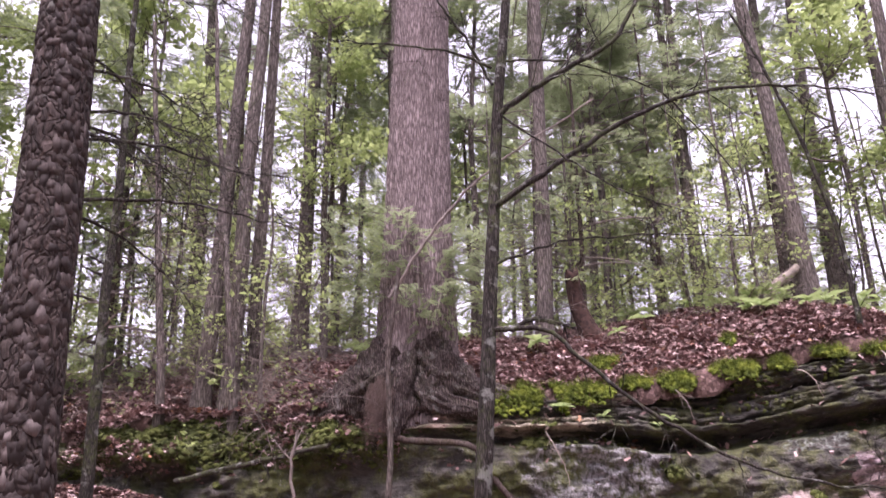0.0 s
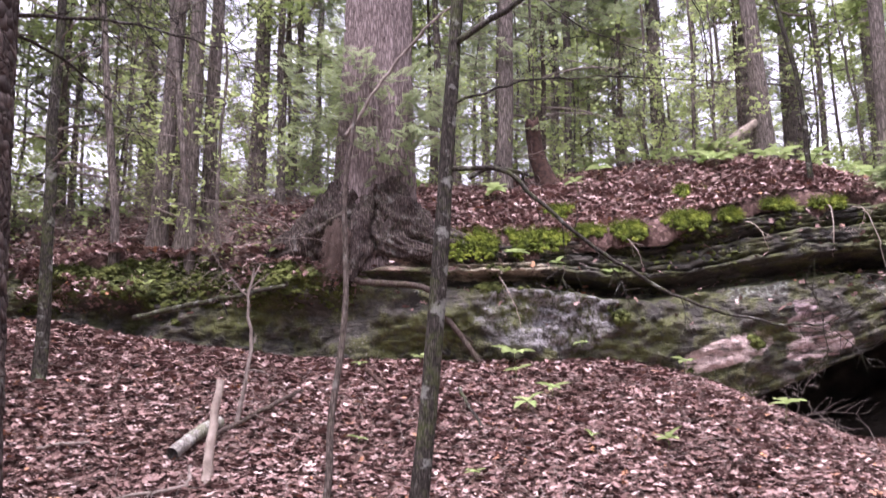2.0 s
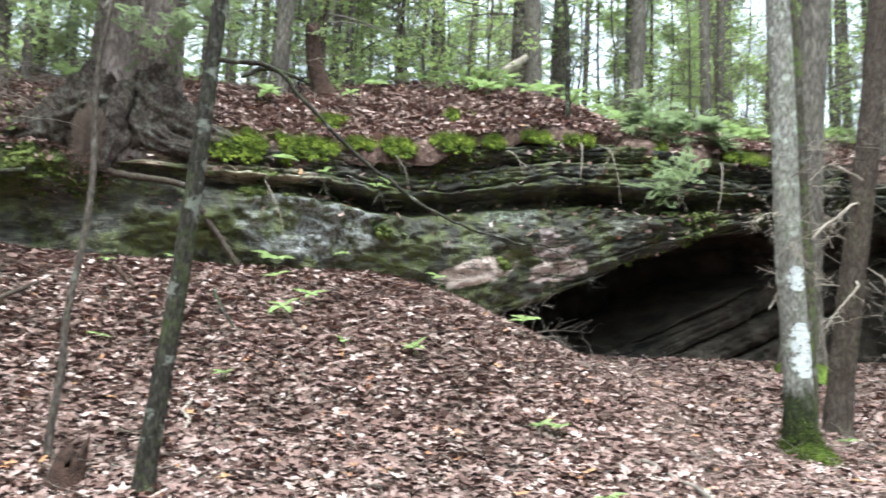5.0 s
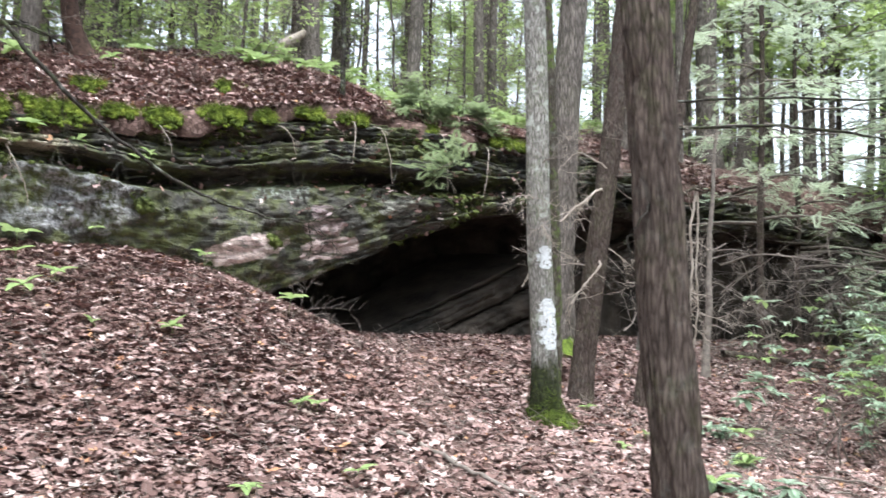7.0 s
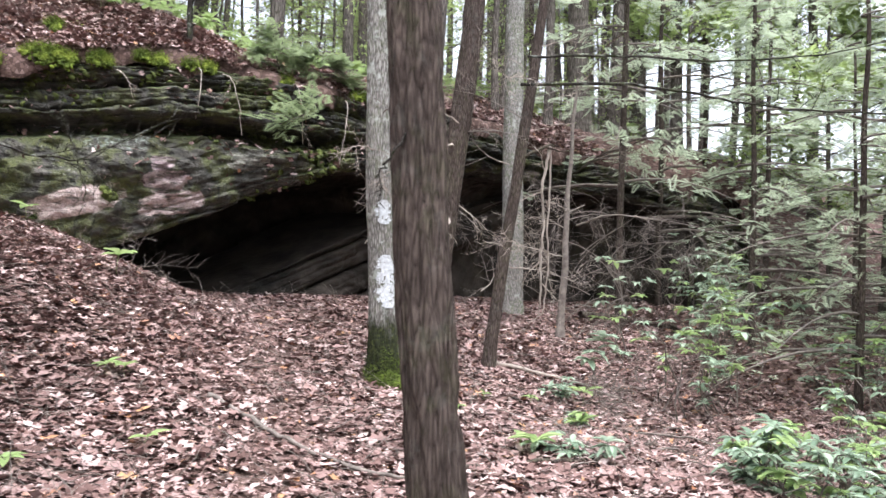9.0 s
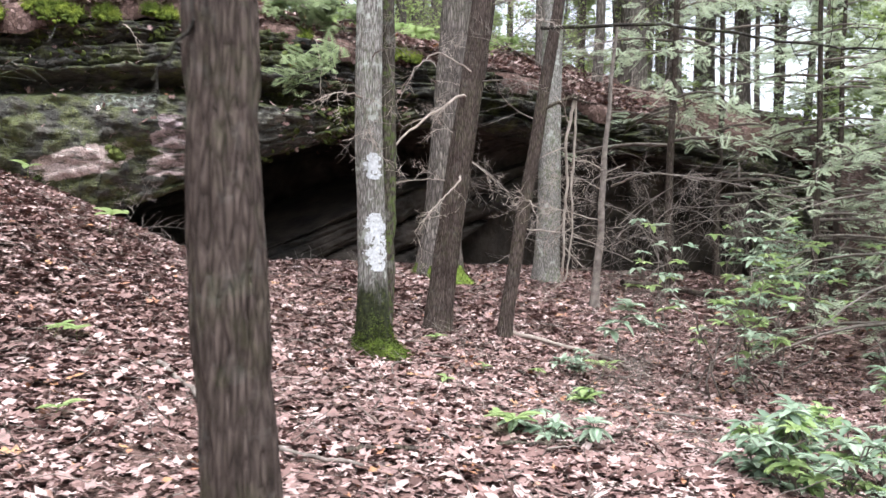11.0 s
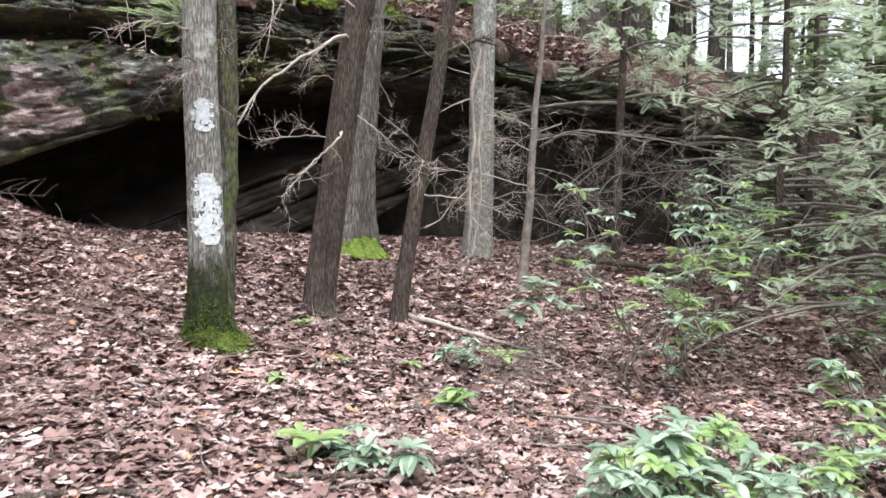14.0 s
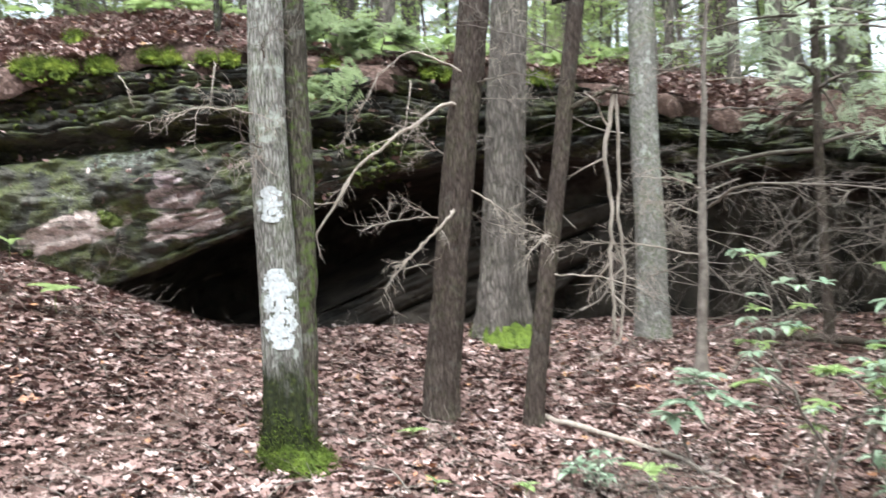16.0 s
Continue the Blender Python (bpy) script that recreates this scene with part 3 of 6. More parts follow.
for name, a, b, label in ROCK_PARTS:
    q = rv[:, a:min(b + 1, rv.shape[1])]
    # the hollow's rock has its shade put into the colour
    part(name, mesh_of(name, q.reshape(-1, 3), grid_faces(*q.shape[:2]), M_SHADED_ROCK if name == "hollow" else M_ROCK), rock, label)
du, dv = np.gradient(rv, axis=0), np.gradient(rv, axis=1)
rock_normal = np.cross(du, dv)
rock_normal /= np.linalg.norm(rock_normal, axis=2)[..., None] + 1e-9


# sloping beds of rock at the back of the hollow
def inner_beds():
    xs = np.arange(6.3, 13.4, 0.05)
    top = interp(xs, (6.3, 7.0, 7.5, 8.6, 9.5, 10.4, 11.3, 12.5, 13.5), (0.75, 1.08, 1.28, 1.85, 2.22, 2.42, 2.65, 3.0, 3.2))
    low = z_low(xs, y_face(xs) + 0.7) - 0.3
    rows = np.concatenate([np.linspace(0, 1, 70), 1 + np.linspace(0.04, 1, 24)])
    up, back = np.minimum(rows, 1)[None, :], np.maximum(rows - 1, 0)[None, :]
    Zi = low[:, None] + (top - low)[:, None] * up + 0.35 * back
    Xi = np.repeat(xs[:, None], len(rows), 1)
    slope = Zi - 0.42 * Xi + 0.12 * (vnoise(Xi * 0.9, Zi * 0.9, 0, 71) - 0.5)
    off = 0.75 - 0.35 * smooth(Xi, 9.5, 12.5) + 0.25 * up + 1.9 * back
    for freq, amp, seed in ((2.1, 0.24, 72), (8.0, 0.03, 73)):
        k = np.floor(slope * freq)
        fr = slope * freq - k
        off = off + amp * (1.2 * np.exp(-fr / 0.12) - 0.3 * fr + 1.2 * vnoise(k * 6.7, Xi * 0.9, k * 0 + seed) - 0.7) * (1 - 0.7 * np.minimum(back * 4, 1))
    under = smooth(0.95 + 0.65 * (Xi - 9.9) - Zi, -0.04, 0.1) * smooth(Xi, 9.6, 10.4)
    off = off + 0.9 * under + 0.12 * (vnoise(Xi * 4, Zi * 5, 0, 74) - 0.5) + 0.05 * (vnoise(Xi * 14, Zi * 16, 0, 75) - 0.5)
    return np.stack([Xi, y_face(Xi) + off, Zi], -1)


q = inner_beds()
# the back beds share the colour darkened for the hollow's shade
part("inner_bed", mesh_of("inner_bed", q.reshape(-1, 3), grid_faces(*q.shape[:2]), M_SHADED_ROCK), rock, "brown sloping rock beds at the back of the hollow")


# ---- trees ----
def trunk_mesh(name, base, top, r0, r1, material, flare=1.5, sides=20, rings=40, bend=0.08, seed=0, lobes=0.0, kink=None, furrow=0.0, plates=0.0, grain=26.0):
    """A tapered trunk in coordinates of its own foot."""
    b, t = np.zeros(3), np.asarray(top, float) - np.asarray(base, float)
    s = np.linspace(0, 1, rings) ** 1.35
    knots = wander(b, t, 12, bend, seed)
    at = np.linspace(0, 1, 12)
    p = np.zeros((rings, 3))
    for k in (0, 1):
        p[:, k] = sum(np.interp(np.clip(s + e, 0, 1), at, knots[:, k]) for e in (-0.04, -0.02, 0, 0.02, 0.04)) / 5
        p[:, k] -= p[0, k]
    p[:, 2] = t[2] * s
    if kink is not None:
        h, dx, dy = kink
        p[:, 0] += dx * smooth(p[:, 2], 0, h)
        p[:, 1] += dy * smooth(p[:, 2], 0, h)
    p = np.concatenate([[p[0] - (0, 0, q) for q in (0.4, 0.32, 0.24, 0.16, 0.08)], p])
    hh = np.maximum(p[:, 2], 0)
    r = r1 + (r0 - r1) * (1 - hh / t[2]) + r0 * (flare - 1) * np.exp(-hh / (r0 * 2.2))
    r[:3] *= np.array((0.6, 0.8, 0.93))
    v, f = tube(p, r, sides, 0.004 if sides > 30 else 0.02, seed)
    v = v.reshape(len(p), sides, 3)
    if lobes:
        g = np.random.default_rng(seed + 50)
        ang = np.linspace(0, 2 * np.pi, sides, endpoint=False)
        l = sum(g.uniform(0.4, 1) * np.cos(k * ang + g.uniform(0, 6)) for k in (2, 3, 5)) * lobes * r0
        ax = p[:, None]
        d = v - ax
        d /= np.linalg.norm(d, axis=2)[..., None]
        v = v + d * (l[None, :] * np.exp(-hh / (r0 * 2.6))[:, None])[..., None]
    if furrow or plates:
        d = v - p[:, None]
        d /= np.linalg.norm(d, axis=2)[..., None] + 1e-9
        q = d * r[:, None, None]
        zz = v[..., 2]
        n = vnoise(q[..., 0] * grain, q[..., 1] * grain, zz * grain * 0.075 + 0.6 * vnoise(q[..., 0] * 9, q[..., 1] * 9, zz * 5, seed), seed + 1)
        n2 = vnoise(q[..., 0] * grain * 2.3, q[..., 1] * grain * 2.3, zz * grain * 0.3, seed + 2)
        h = furrow * (np.minimum(np.abs(2 * n - 1) * 2.2, 1) - 0.5) + 0.35 * furrow * (n2 - 0.5)
        if plates:
            a = vnoise(q[..., 0] * 17, q[..., 1] * 17, zz * 11, seed + 3)
            b = vnoise(q[..., 0] * 30, q[..., 1] * 30, zz * 17, seed + 4)
            step = np.floor((a + 0.4 * b) * 5) / 5
            h = h + plates * (step - 0.6) + 0.5 * plates * ((a + 0.4 * b) * 5 % 1) ** 3 * 0.5
        v = v + d * h[..., None]
    return mesh_of(name, v.reshape(-1, 3), f, material), p, r


def dead_branch(g, start, way, length, r, depth=2, droop=0.15, curl=0.5):
    """Tubes of a bare crooked branch with twigs."""
    out = []
    n = 7 if depth else 4
    way = np.asarray(way, float) / np.linalg.norm(way)
    pts = [np.asarray(start, float)]
    w = way.copy()
    for i in range(n):
        w = w + g.normal(0, 0.16 * curl + 0.05, 3) + np.array([0, 0, -droop * 0.15])
        w /= np.linalg.norm(w)
        pts.append(pts[-1] + w * length / n)
    rad = np.linspace(r, r * 0.3, len(pts))
    out.append(tube(pts, rad, 5 if r > 0.008 else 3))
    if depth:
        for i in range(2, len(pts)):
            for k in range(g.integers(1, 3)):
                side = g.normal(0, 1, 3)
                side -= side.dot(w) * w
                d = way * 0.7 + side / np.linalg.norm(side) * 0.8
                out += dead_branch(g, pts[i], d, length * g.uniform(0.25, 0.5) * (1.15 - i / len(pts) * 0.5), max(rad[i] * 0.55, 0.0025), depth - 1, droop, curl)
    return out


# a flat spray of hemlock needles, lying along +x, one unit long
def spray_shape(n=8, wide=1.0):
    v, f = [], []
    def leaf(x, y, a, l, w):
        c, s = math.cos(a), math.sin(a)
        k = len(v)
        for u, q in ((0, 0), (l * 0.5, w), (l, 0), (l * 0.5, -w)):
            v.append((x + u * c - q * s, y + u * s + q * c, -0.10 * (x + u * c) ** 2))
        f.append((k, k + 1, k + 2, k + 3))
    for i in range(n):
        x = 0.06 + 0.9 * i / n
        l = 0.42 * (1 - 0.75 * i / n) + 0.06
        for sgn in (-1, 1):
            leaf(x, 0, sgn * 0.9, l, 0.034 * wide)
            leaf(x + 0.35 * l * 0.62, sgn * 0.35 * l * 0.78, sgn * 0.25, l * 0.5, 0.024 * wide)
    leaf(0.75, 0, 0, 0.3, 0.03)
    return np.array(v), np.array(f)


SPRAY = spray_shape()
SPRAY_FAR = spray_shape(5, 1.35)
TUFT_G = np.random.default_rng(77)


def tuft_shape(n=14, wide=0.16):
    """A loose clump of small leaves, one unit across."""
    g = TUFT_G
    leaf = np.array([(0, 0, 0), (0.5, 0.5, 0.06), (1, 0, 0), (0.5, -0.5, 0.06)])
    v, f = scatter(leaf * (0.28, wide, 0.28), np.array([[0, 1, 2, 3]]), g.normal(0, 0.28, (n, 3)), turns(g, n, 0.7), g.uniform(0.7, 1.4, n))
    return v, f


TUFT = tuft_shape()


def conifer_crown(g, height, low, reach, boughs, per, size, shape=SPRAY):
    """Drooping boughs with sprays of needles, up a trunk of that height from low upwards."""
    wood, where, head, sz = [], [], [], []
    for i in range(boughs):
        z = low + (height - low) * g.random() ** 0.9
        a = g.uniform(0, 2 * np.pi)
        l = reach * (1 - 0.75 * (z - low) / (height - low)) * g.uniform(0.6, 1.15)
        d = np.array([math.cos(a), math.sin(a), 0])
        s = np.linspace(0, 1, 6)
        pts = np.stack([d[0] * l * s, d[1] * l * s, z + 0.12 * l * s - 0.32 * l * s ** 2], -1)
        wood.append(tube(pts, 0.025 * (1 - 0.8 * s) * (0.4 + l / reach), 3))
        for k in range(per):
            u = g.uniform(0.2, 1.0)
            p = pts[0] * 0 + np.array([np.interp(u, s, pts[:, j]) for j in range(3)])
            sgn = g.choice((-1, 1))
            side = np.array([-d[1], d[0], 0]) * sgn * g.uniform(0, 0.45) * l * (1.05 - u)
            where.append(p + side * 0.8 + (0, 0, g.normal(-0.05, 0.06)))
            head.append(a + sgn * g.uniform(0.1, 1.1))
            sz.append(size * g.uniform(0.6, 1.3))
    where, head, sz = np.array(where), np.array(head), np.array(sz)
    leaves = scatter(*shape, where, turns(g, len(where), 0.3, head), sz)
    return join(wood), leaves


def leafy_crown(g, height, low, reach, limbs, clumps, size):
    wood, where = [], []
    for i in range(limbs):
        z = low + (height - low) * g.random()
        a = g.uniform(0, 2 * np.pi)
        l = reach * g.uniform(0.5, 1.1) * (1 - 0.4 * (z - low) / (height - low))
        end = np.array([math.cos(a) * l, math.sin(a) * l, z + l * g.uniform(0.1, 0.6)])
        pts = wander((0, 0, z), end, 7, 0.15 * l, g.integers(1e6))
        wood.append(tube(pts, np.linspace(0.03, 0.006, 7), 4))
        for k in range(clumps):
            u = g.uniform(0.35, 1.05)
            where.append(pts[0] * (1 - u) + pts[-1] * u + g.normal(0, 0.16 * l, 3) * (1, 1, 0.5))
    where = np.array(where)
    return join(wood), scatter(*TUFT, where, turns(g, len(where), 0.4), size * g.uniform(0.6, 1.4, len(where)))


def forest_tree(seed, kind, height, r, low):
    """A tree of the surrounding woods at the origin."""
    g = np.random.default_rng(seed)
    label = {"hemlock": "tall slender hemlock with drooping green boughs", "pine": "tall straight bare-stemmed tree in the woods",
             "beech": "young broadleaf tree with fresh light-green leaves"}[kind]
    tree = holder("tree", (0, 0, 0), label, "tree", "trees of the woods")
    lean = g.normal(0, 0.018 * height, 2)
    me, p, rr = trunk_mesh("trunk", (0, 0, 0), (lean[0], lean[1], height), r, r * 0.3, M_FAR, 1.35, 10, 16, 0.12, seed)
    part("trunk", me, tree)
    if kind == "beech":
        wood, leaves = leafy_crown(g, height, low, 2.0, 24, 22, 0.42)
        part("crown", mesh_of("crown", *leaves, M_BROAD, False), tree)["kind"] = "stuff"
    else:
        n = 62 if kind == "hemlock" else 42
        wood, leaves = conifer_crown(g, height, low, 2.5 if kind == "hemlock" else 1.9, n, 17, 0.42, SPRAY_FAR)
        part("crown", mesh_of("crown", *leaves, M_NEEDLE, False), tree)["kind"] = "stuff"
    dead = []
    for i in range(14):
        z = g.uniform(1.5, max(low * 1.4, 4))
        a = g.uniform(0, 6.28)
        dead += dead_branch(g, (0, 0, z), (math.cos(a), math.sin(a), 0.1), g.uniform(0.6, 1.5), 0.014, 1, 0.4)
    v, f = join([wood] + dead)
    part("branchwork", mesh_of("branchwork", v, f, M_TWIG), tree)["kind"] = "stuff"
    return tree


def thicket_sapling(seed):
    """A thin half-dead sapling with a haze of bare twigs."""
    g = np.random.default_rng(seed)
    ob = holder("sapling", (0, 0, 0), "thin half-dead sapling with fine bare twigs", "tree", "saplings in the woods")
    me, p, r = trunk_mesh("trunk", (0, 0, 0), (g.normal(0, 0.3), g.normal(0, 0.3), 6.5), 0.035, 0.012, M_FAR, 1.1, 8, 16, 0.15, seed)
    part("trunk", me, ob)
    pieces = []
    for k in range(26):
        i = g.integers(4, 16)
        a = g.uniform(0, 6.28)
        pieces += dead_branch(g, p[i], (math.cos(a), math.sin(a), g.uniform(-0.1, 0.5)), g.uniform(0.6, 1.7), 0.010, 2 if k % 2 else 1, 0.35)
    part("branchwork", mesh_of("branchwork", *join(pieces), M_TWIG), ob)["kind"] = "stuff"
    where = p[g.integers(5, 16, 70)] + g.normal(0, 0.6, (70, 3))
    part("leaves", mesh_of("leaves", *scatter(*TUFT, where, turns(g, 70, 0.5), g.uniform(0.15, 0.4, 70)), M_BROAD, False), ob)["kind"] = "stuff"
    return ob


def single_tree(name, label, base, top, r0, r1, material, **kw):
    z = stand(base[0], base[1])
    at = (base[0], base[1], z)
    tree = holder(name, at, label, "tree")
    me, p, r = trunk_mesh("trunk", at, top, r0, r1, material, **kw)
    part("trunk", me, tree)
    return tree, p, r


# ---- the big hemlock on the rock ----
def big_hemlock():
    at = (-0.35, 12.08, 3.6)
    tree = holder("hemlock_tree", at, "huge old hemlock with fissured bark, roots gripping the rock's edge", "tree")
    me, p, r = trunk_mesh("trunk", at, (-0.05, 11.7, 19.0), 0.56, 0.3, M_HEM, 1.25, 180, 260, 0.05, 4, 0.12, None, 0.03, 0.0, 30.0)
    part("trunk", me, tree)
    g = np.random.default_rng(8)
    # roots that spread along the edge of the rock, with furrowed bark
    lines = (((0.05, -0.30, 0.95), (0.38, -0.40, 0.50), (0.75, -0.46, 0.26), (1.3, -0.48, 0.16), (2.1, -0.40, 0.10)),
             ((-0.15, -0.20, 0.85), (-0.55, -0.22, 0.45), (-0.95, -0.14, 0.22), (-1.3, 0.0, 0.12), (-1.7, 0.15, 0.0)),
             ((-0.08, -0.30, 0.75), (-0.18, -0.48, 0.30), (-0.24, -0.60, 0.02), (-0.28, -0.66, -0.2), (-0.3, -0.68, -0.4)),
             ((0.10, -0.35, 0.65), (0.22, -0.52, 0.25), (0.42, -0.62, 0.08), (0.75, -0.66, 0.02), (1.2, -0.6, -0.02)))
    sizes = ((0.42, 0.40, 0.27, 0.18, 0.08), (0.44, 0.44, 0.34, 0.22, 0.10), (0.36, 0.32, 0.22, 0.13, 0.06), (0.32, 0.30, 0.19, 0.12, 0.06))
    for k, (line, rad) in enumerate(zip(lines, sizes)):
        u = np.linspace(0, 4, 90)
        line, rad = np.array(line), np.array(rad)
        ker = np.ones(15) / 15
        path = np.stack([np.convolve(np.pad(np.interp(u, range(5), line[:, i]), 7, "edge"), ker, "valid") for i in range(3)], -1)
        v, f = tube(path, np.interp(u, range(5), rad), 60, 0.01, k)
        v = v.reshape(90, 60, 3)
        d = v - path[:, None]
        a = np.arange(60)[None, :] * 2 * np.pi / 60
        ridge = np.abs(2 * vnoise(np.cos(a) * 3.2 + 0 * u[:, None], np.sin(a) * 3.2 + 0 * u[:, None], u[:, None] * 1.1, 20 + k) - 1)
        fine = vnoise(v[..., 0] * 22, v[..., 1] * 22, v[..., 2] * 12, 30 + k)
        v = v + d * (0.42 * ridge + 0.22 * fine - 0.3)[..., None]
        part("root", mesh_of("root", v.reshape(-1, 3), f, M_ROOT), tree, "dark furrowed root")
    where, head = [], []
    wood = []
    for k in range(30):
        z, a = g.uniform(1.0, 2.7), g.uniform(3.3, 6.2)
        d = np.array([math.cos(a), math.sin(a), 0.25])
        pts = np.array([d * (0.45 + 0.75 * u) + (0, 0, z) for u in np.linspace(0, 1, 5)])
        wood.append(tube(pts, np.linspace(0.01, 0.003, 5), 3))
        for q in range(14):
            where.append(pts[g.integers(1, 5)] + g.normal(0, 0.1, 3))
            head.append(a + g.normal(0, 0.7))
    part("epicormic_growth", mesh_of("epicormic_growth", *join(wood), M_TWIG), tree)["kind"] = "stuff"
    part("needles", mesh_of("needles", *scatter(*SPRAY, np.array(where), turns(g, len(where), 0.4, np.array(head)), g.uniform(0.14, 0.34, len(where))), M_NEEDLE, False), tree, "sprays of green needles")
    return tree


big_hemlock()


# ---- trees that stand by the path ----
def upright(name, label, x, y, lean, height, r0, r1, material, **kw):
    z = stand(x, y)
    return single_tree(name, label, (x, y), (x + lean[0] * height, y + lean[1] * height, z + height), r0, r1, material, **kw)


pine, pp, pr = upright("pine_tree", "dark pine with scaly plated bark", -1.79, 3.80, (-0.041, -0.02), 12, 0.17, 0.09, M_PINE, seed=1, sides=100, rings=300, flare=1.2, furrow=0.008, plates=0.02)
near_tree, np_, nr_ = upright("tree", "dark straight tree with ridged bark beside the path", 2.99, 2.13, (-0.045, 0.035), 11, 0.104, 0.06, M_BROWN, seed=2, sides=120, rings=300, flare=1.25, furrow=0.017, grain=36)
blaze, bp_, br_ = upright("tree", "grey-barked tree with a white paint blaze and a mossy foot", 5.98, 6.45, (-0.037, 0.03), 12, 0.132, 0.08, M_BLAZED, seed=3, sides=60, rings=160, flare=1.35, lobes=0.12, bend=0.05, furrow=0.004, grain=60)
tree_c, cp_, cr_ = upright("tree", "brown-barked tree before the hollow", 7.42, 7.47, (0.078, -0.07), 12, 0.138, 0.09, M_BROWN, seed=5, sides=70, rings=220, flare=1.2, furrow=0.018, grain=30)
tree_d, dp_, dr_ = upright("tree", "thin leaning tree with brown bark", 8.10, 7.12, (0.107, -0.071), 8, 0.08, 0.045, M_BROWN, seed=6, sides=40, rings=120, flare=1.2, furrow=0.006, grain=40)
tree_m, mp_, mr_ = upright("tree", "stout tree with a moss-covered foot before the rock", 9.05, 9.78, (0.07, 0.02), 13, 0.24, 0.16, M_FAR, seed=7, sides=70, rings=200, flare=1.5, lobes=0.2, furrow=0.03, grain=22)
tree_e, ep_, er_ = upright("tree", "grey-brown tree before the rock", 10.98, 9.56, (0.03, 0.03), 13, 0.18, 0.12, M_GREY, seed=8, sides=60, rings=160, flare=1.3, furrow=0.012, grain=30)
tree_f, fp_, fr_ = upright("tree", "dead thin tree with many bare twigs", 10.5, 8.05, (0.071, 0.0), 4.0, 0.06, 0.02, M_TWIG, seed=9, sides=10, rings=20)
sap_b, sbp, sbr = upright("sapling", "slender dark sapling with bare branches", 0.10, 5.45, (0.089, 0.0), 6.5, 0.066, 0.03, M_DARKBARK, seed=10, sides=16, rings=50, flare=1.1, bend=0.06)
sap_c, scp, scr = upright("sapling", "thin bent grey sapling", -0.52, 6.24, (0.063, 0.0), 3.4, 0.03, 0.017, M_SAPLING, seed=11, sides=10, rings=24, flare=1.1)
sap_l, slp, slr = upright("sapling", "slender sapling at the foot of the slope", -3.84, 9.3, (-0.03, -0.01), 8, 0.075, 0.03, M_DARKBARK, seed=12, sides=12, rings=30, flare=1.1)

# loose scales of bark that lift off the pine's trunk
def bark_scales(line, radii, lo, hi, n, seed):
    g = np.random.default_rng(seed)
    z, a = g.uniform(lo, hi, n), g.uniform(0, 2 * np.pi, n)
    wide, tall, lift = g.uniform(0.018, 0.045, n), g.uniform(0.04, 0.12, n), 0.001 + 0.009 * g.random(n) ** 2.5
    u = np.array([(-1, 0.15), (-0.55, -0.9), (0.5, -1.0), (1, 0.1), (0.45, 1.0), (-0.5, 0.9), (0, 0)])
    jag = 1 + g.normal(0, 0.16, (n, 7, 2))
    pu, pv = u[None, :, 0] * jag[..., 0] * wide[:, None], u[None, :, 1] * jag[..., 1] * tall[:, None] / 2
    zz = z[:, None] + pv + pu * g.normal(0, 0.25, n)[:, None]
    r = np.interp(zz, line[:, 2], radii) + 0.003
    out = r + lift[:, None] * (0.25 - 1.2 * pv / tall[:, None]) + np.array([0, 0, 0, 0, 0, 0, 0.003])
    ang = a[:, None] + pu / r
    v = np.stack([np.interp(zz, line[:, 2], line[:, 0]) + out * np.cos(ang), np.interp(zz, line[:, 2], line[:, 1]) + out * np.sin(ang), zz], -1)
    inner = v - 0.008 * np.stack([np.cos(ang), np.sin(ang), 0 * ang], -1)
    fan = [(6, i, (i + 1) % 6) for i in range(6)]
    rim = [q for i in range(6) for q in ((i, 7 + i, 7 + (i + 1) % 6), (i, 7 + (i + 1) % 6, (i + 1) % 6))]
    f = np.array(fan + rim)
    return np.concatenate([v, inner], 1).reshape(-1, 3), (f[None] + (np.arange(n) * 14)[:, None, None]).reshape(-1, 3)


def make_scales():
    m = Nodes("pine_bark_scales", 0.8, 0.3)
    c = m.ramp(m.geo.outputs["Random Per Island"], (0.0, (0.026, 0.020, 0.018)), (0.6, (0.048, 0.037, 0.032)), (0.9, (0.075, 0.058, 0.051)), (1.0, (0.15, 0.125, 0.115)))
    c = m.mix(m.ramp(m.noise(60, 4, m.scaled((1, 1, 0.4))), (0.4, 0.0), (0.7, 0.5)), c, (0.028, 0.022, 0.02))
    m.bump(m.noise(90, 4, m.scaled((1, 1, 0.35))), 0.7, 0.006)
    return m.color(c)


part("bark", mesh_of("bark", *bark_scales(pp, pr, 0.6, 6.5, 2600, 33), make_scales(), False), pine, "dark curling bark scales")["kind"] = "stuff"

# ---- trees on the rock and behind it ----
BACK = ((-3.73, 12.9, 0.036, 0.14), (-3.3, 12.9, 0.02, 0.14), (-2.98, 11.95, -0.12, 0.06), (-3.1, 13.5, 0, 0.12), (-4.16, 12.3, -0.12, 0.065), (6.9, 14.6, -0.05, 0.17),
        (9.2, 14.6, 0.03, 0.15), (11, 14.6, -0.03, 0.12), (11.6, 15, 0, 0.1), (10.3, 16.5, 0.0, 0.15), (15.7, 12.1, -0.01, 0.26),
        (14.3, 11.8, 0.01, 0.1), (12.9, 12, -0.02, 0.08), (13.3, 12.2, 0.08, 0.07), (1.9, 14.4, 0.03, 0.15), (17.5, 12.5, 0.01, 0.17), (19.5, 12.0, 0, 0.16))
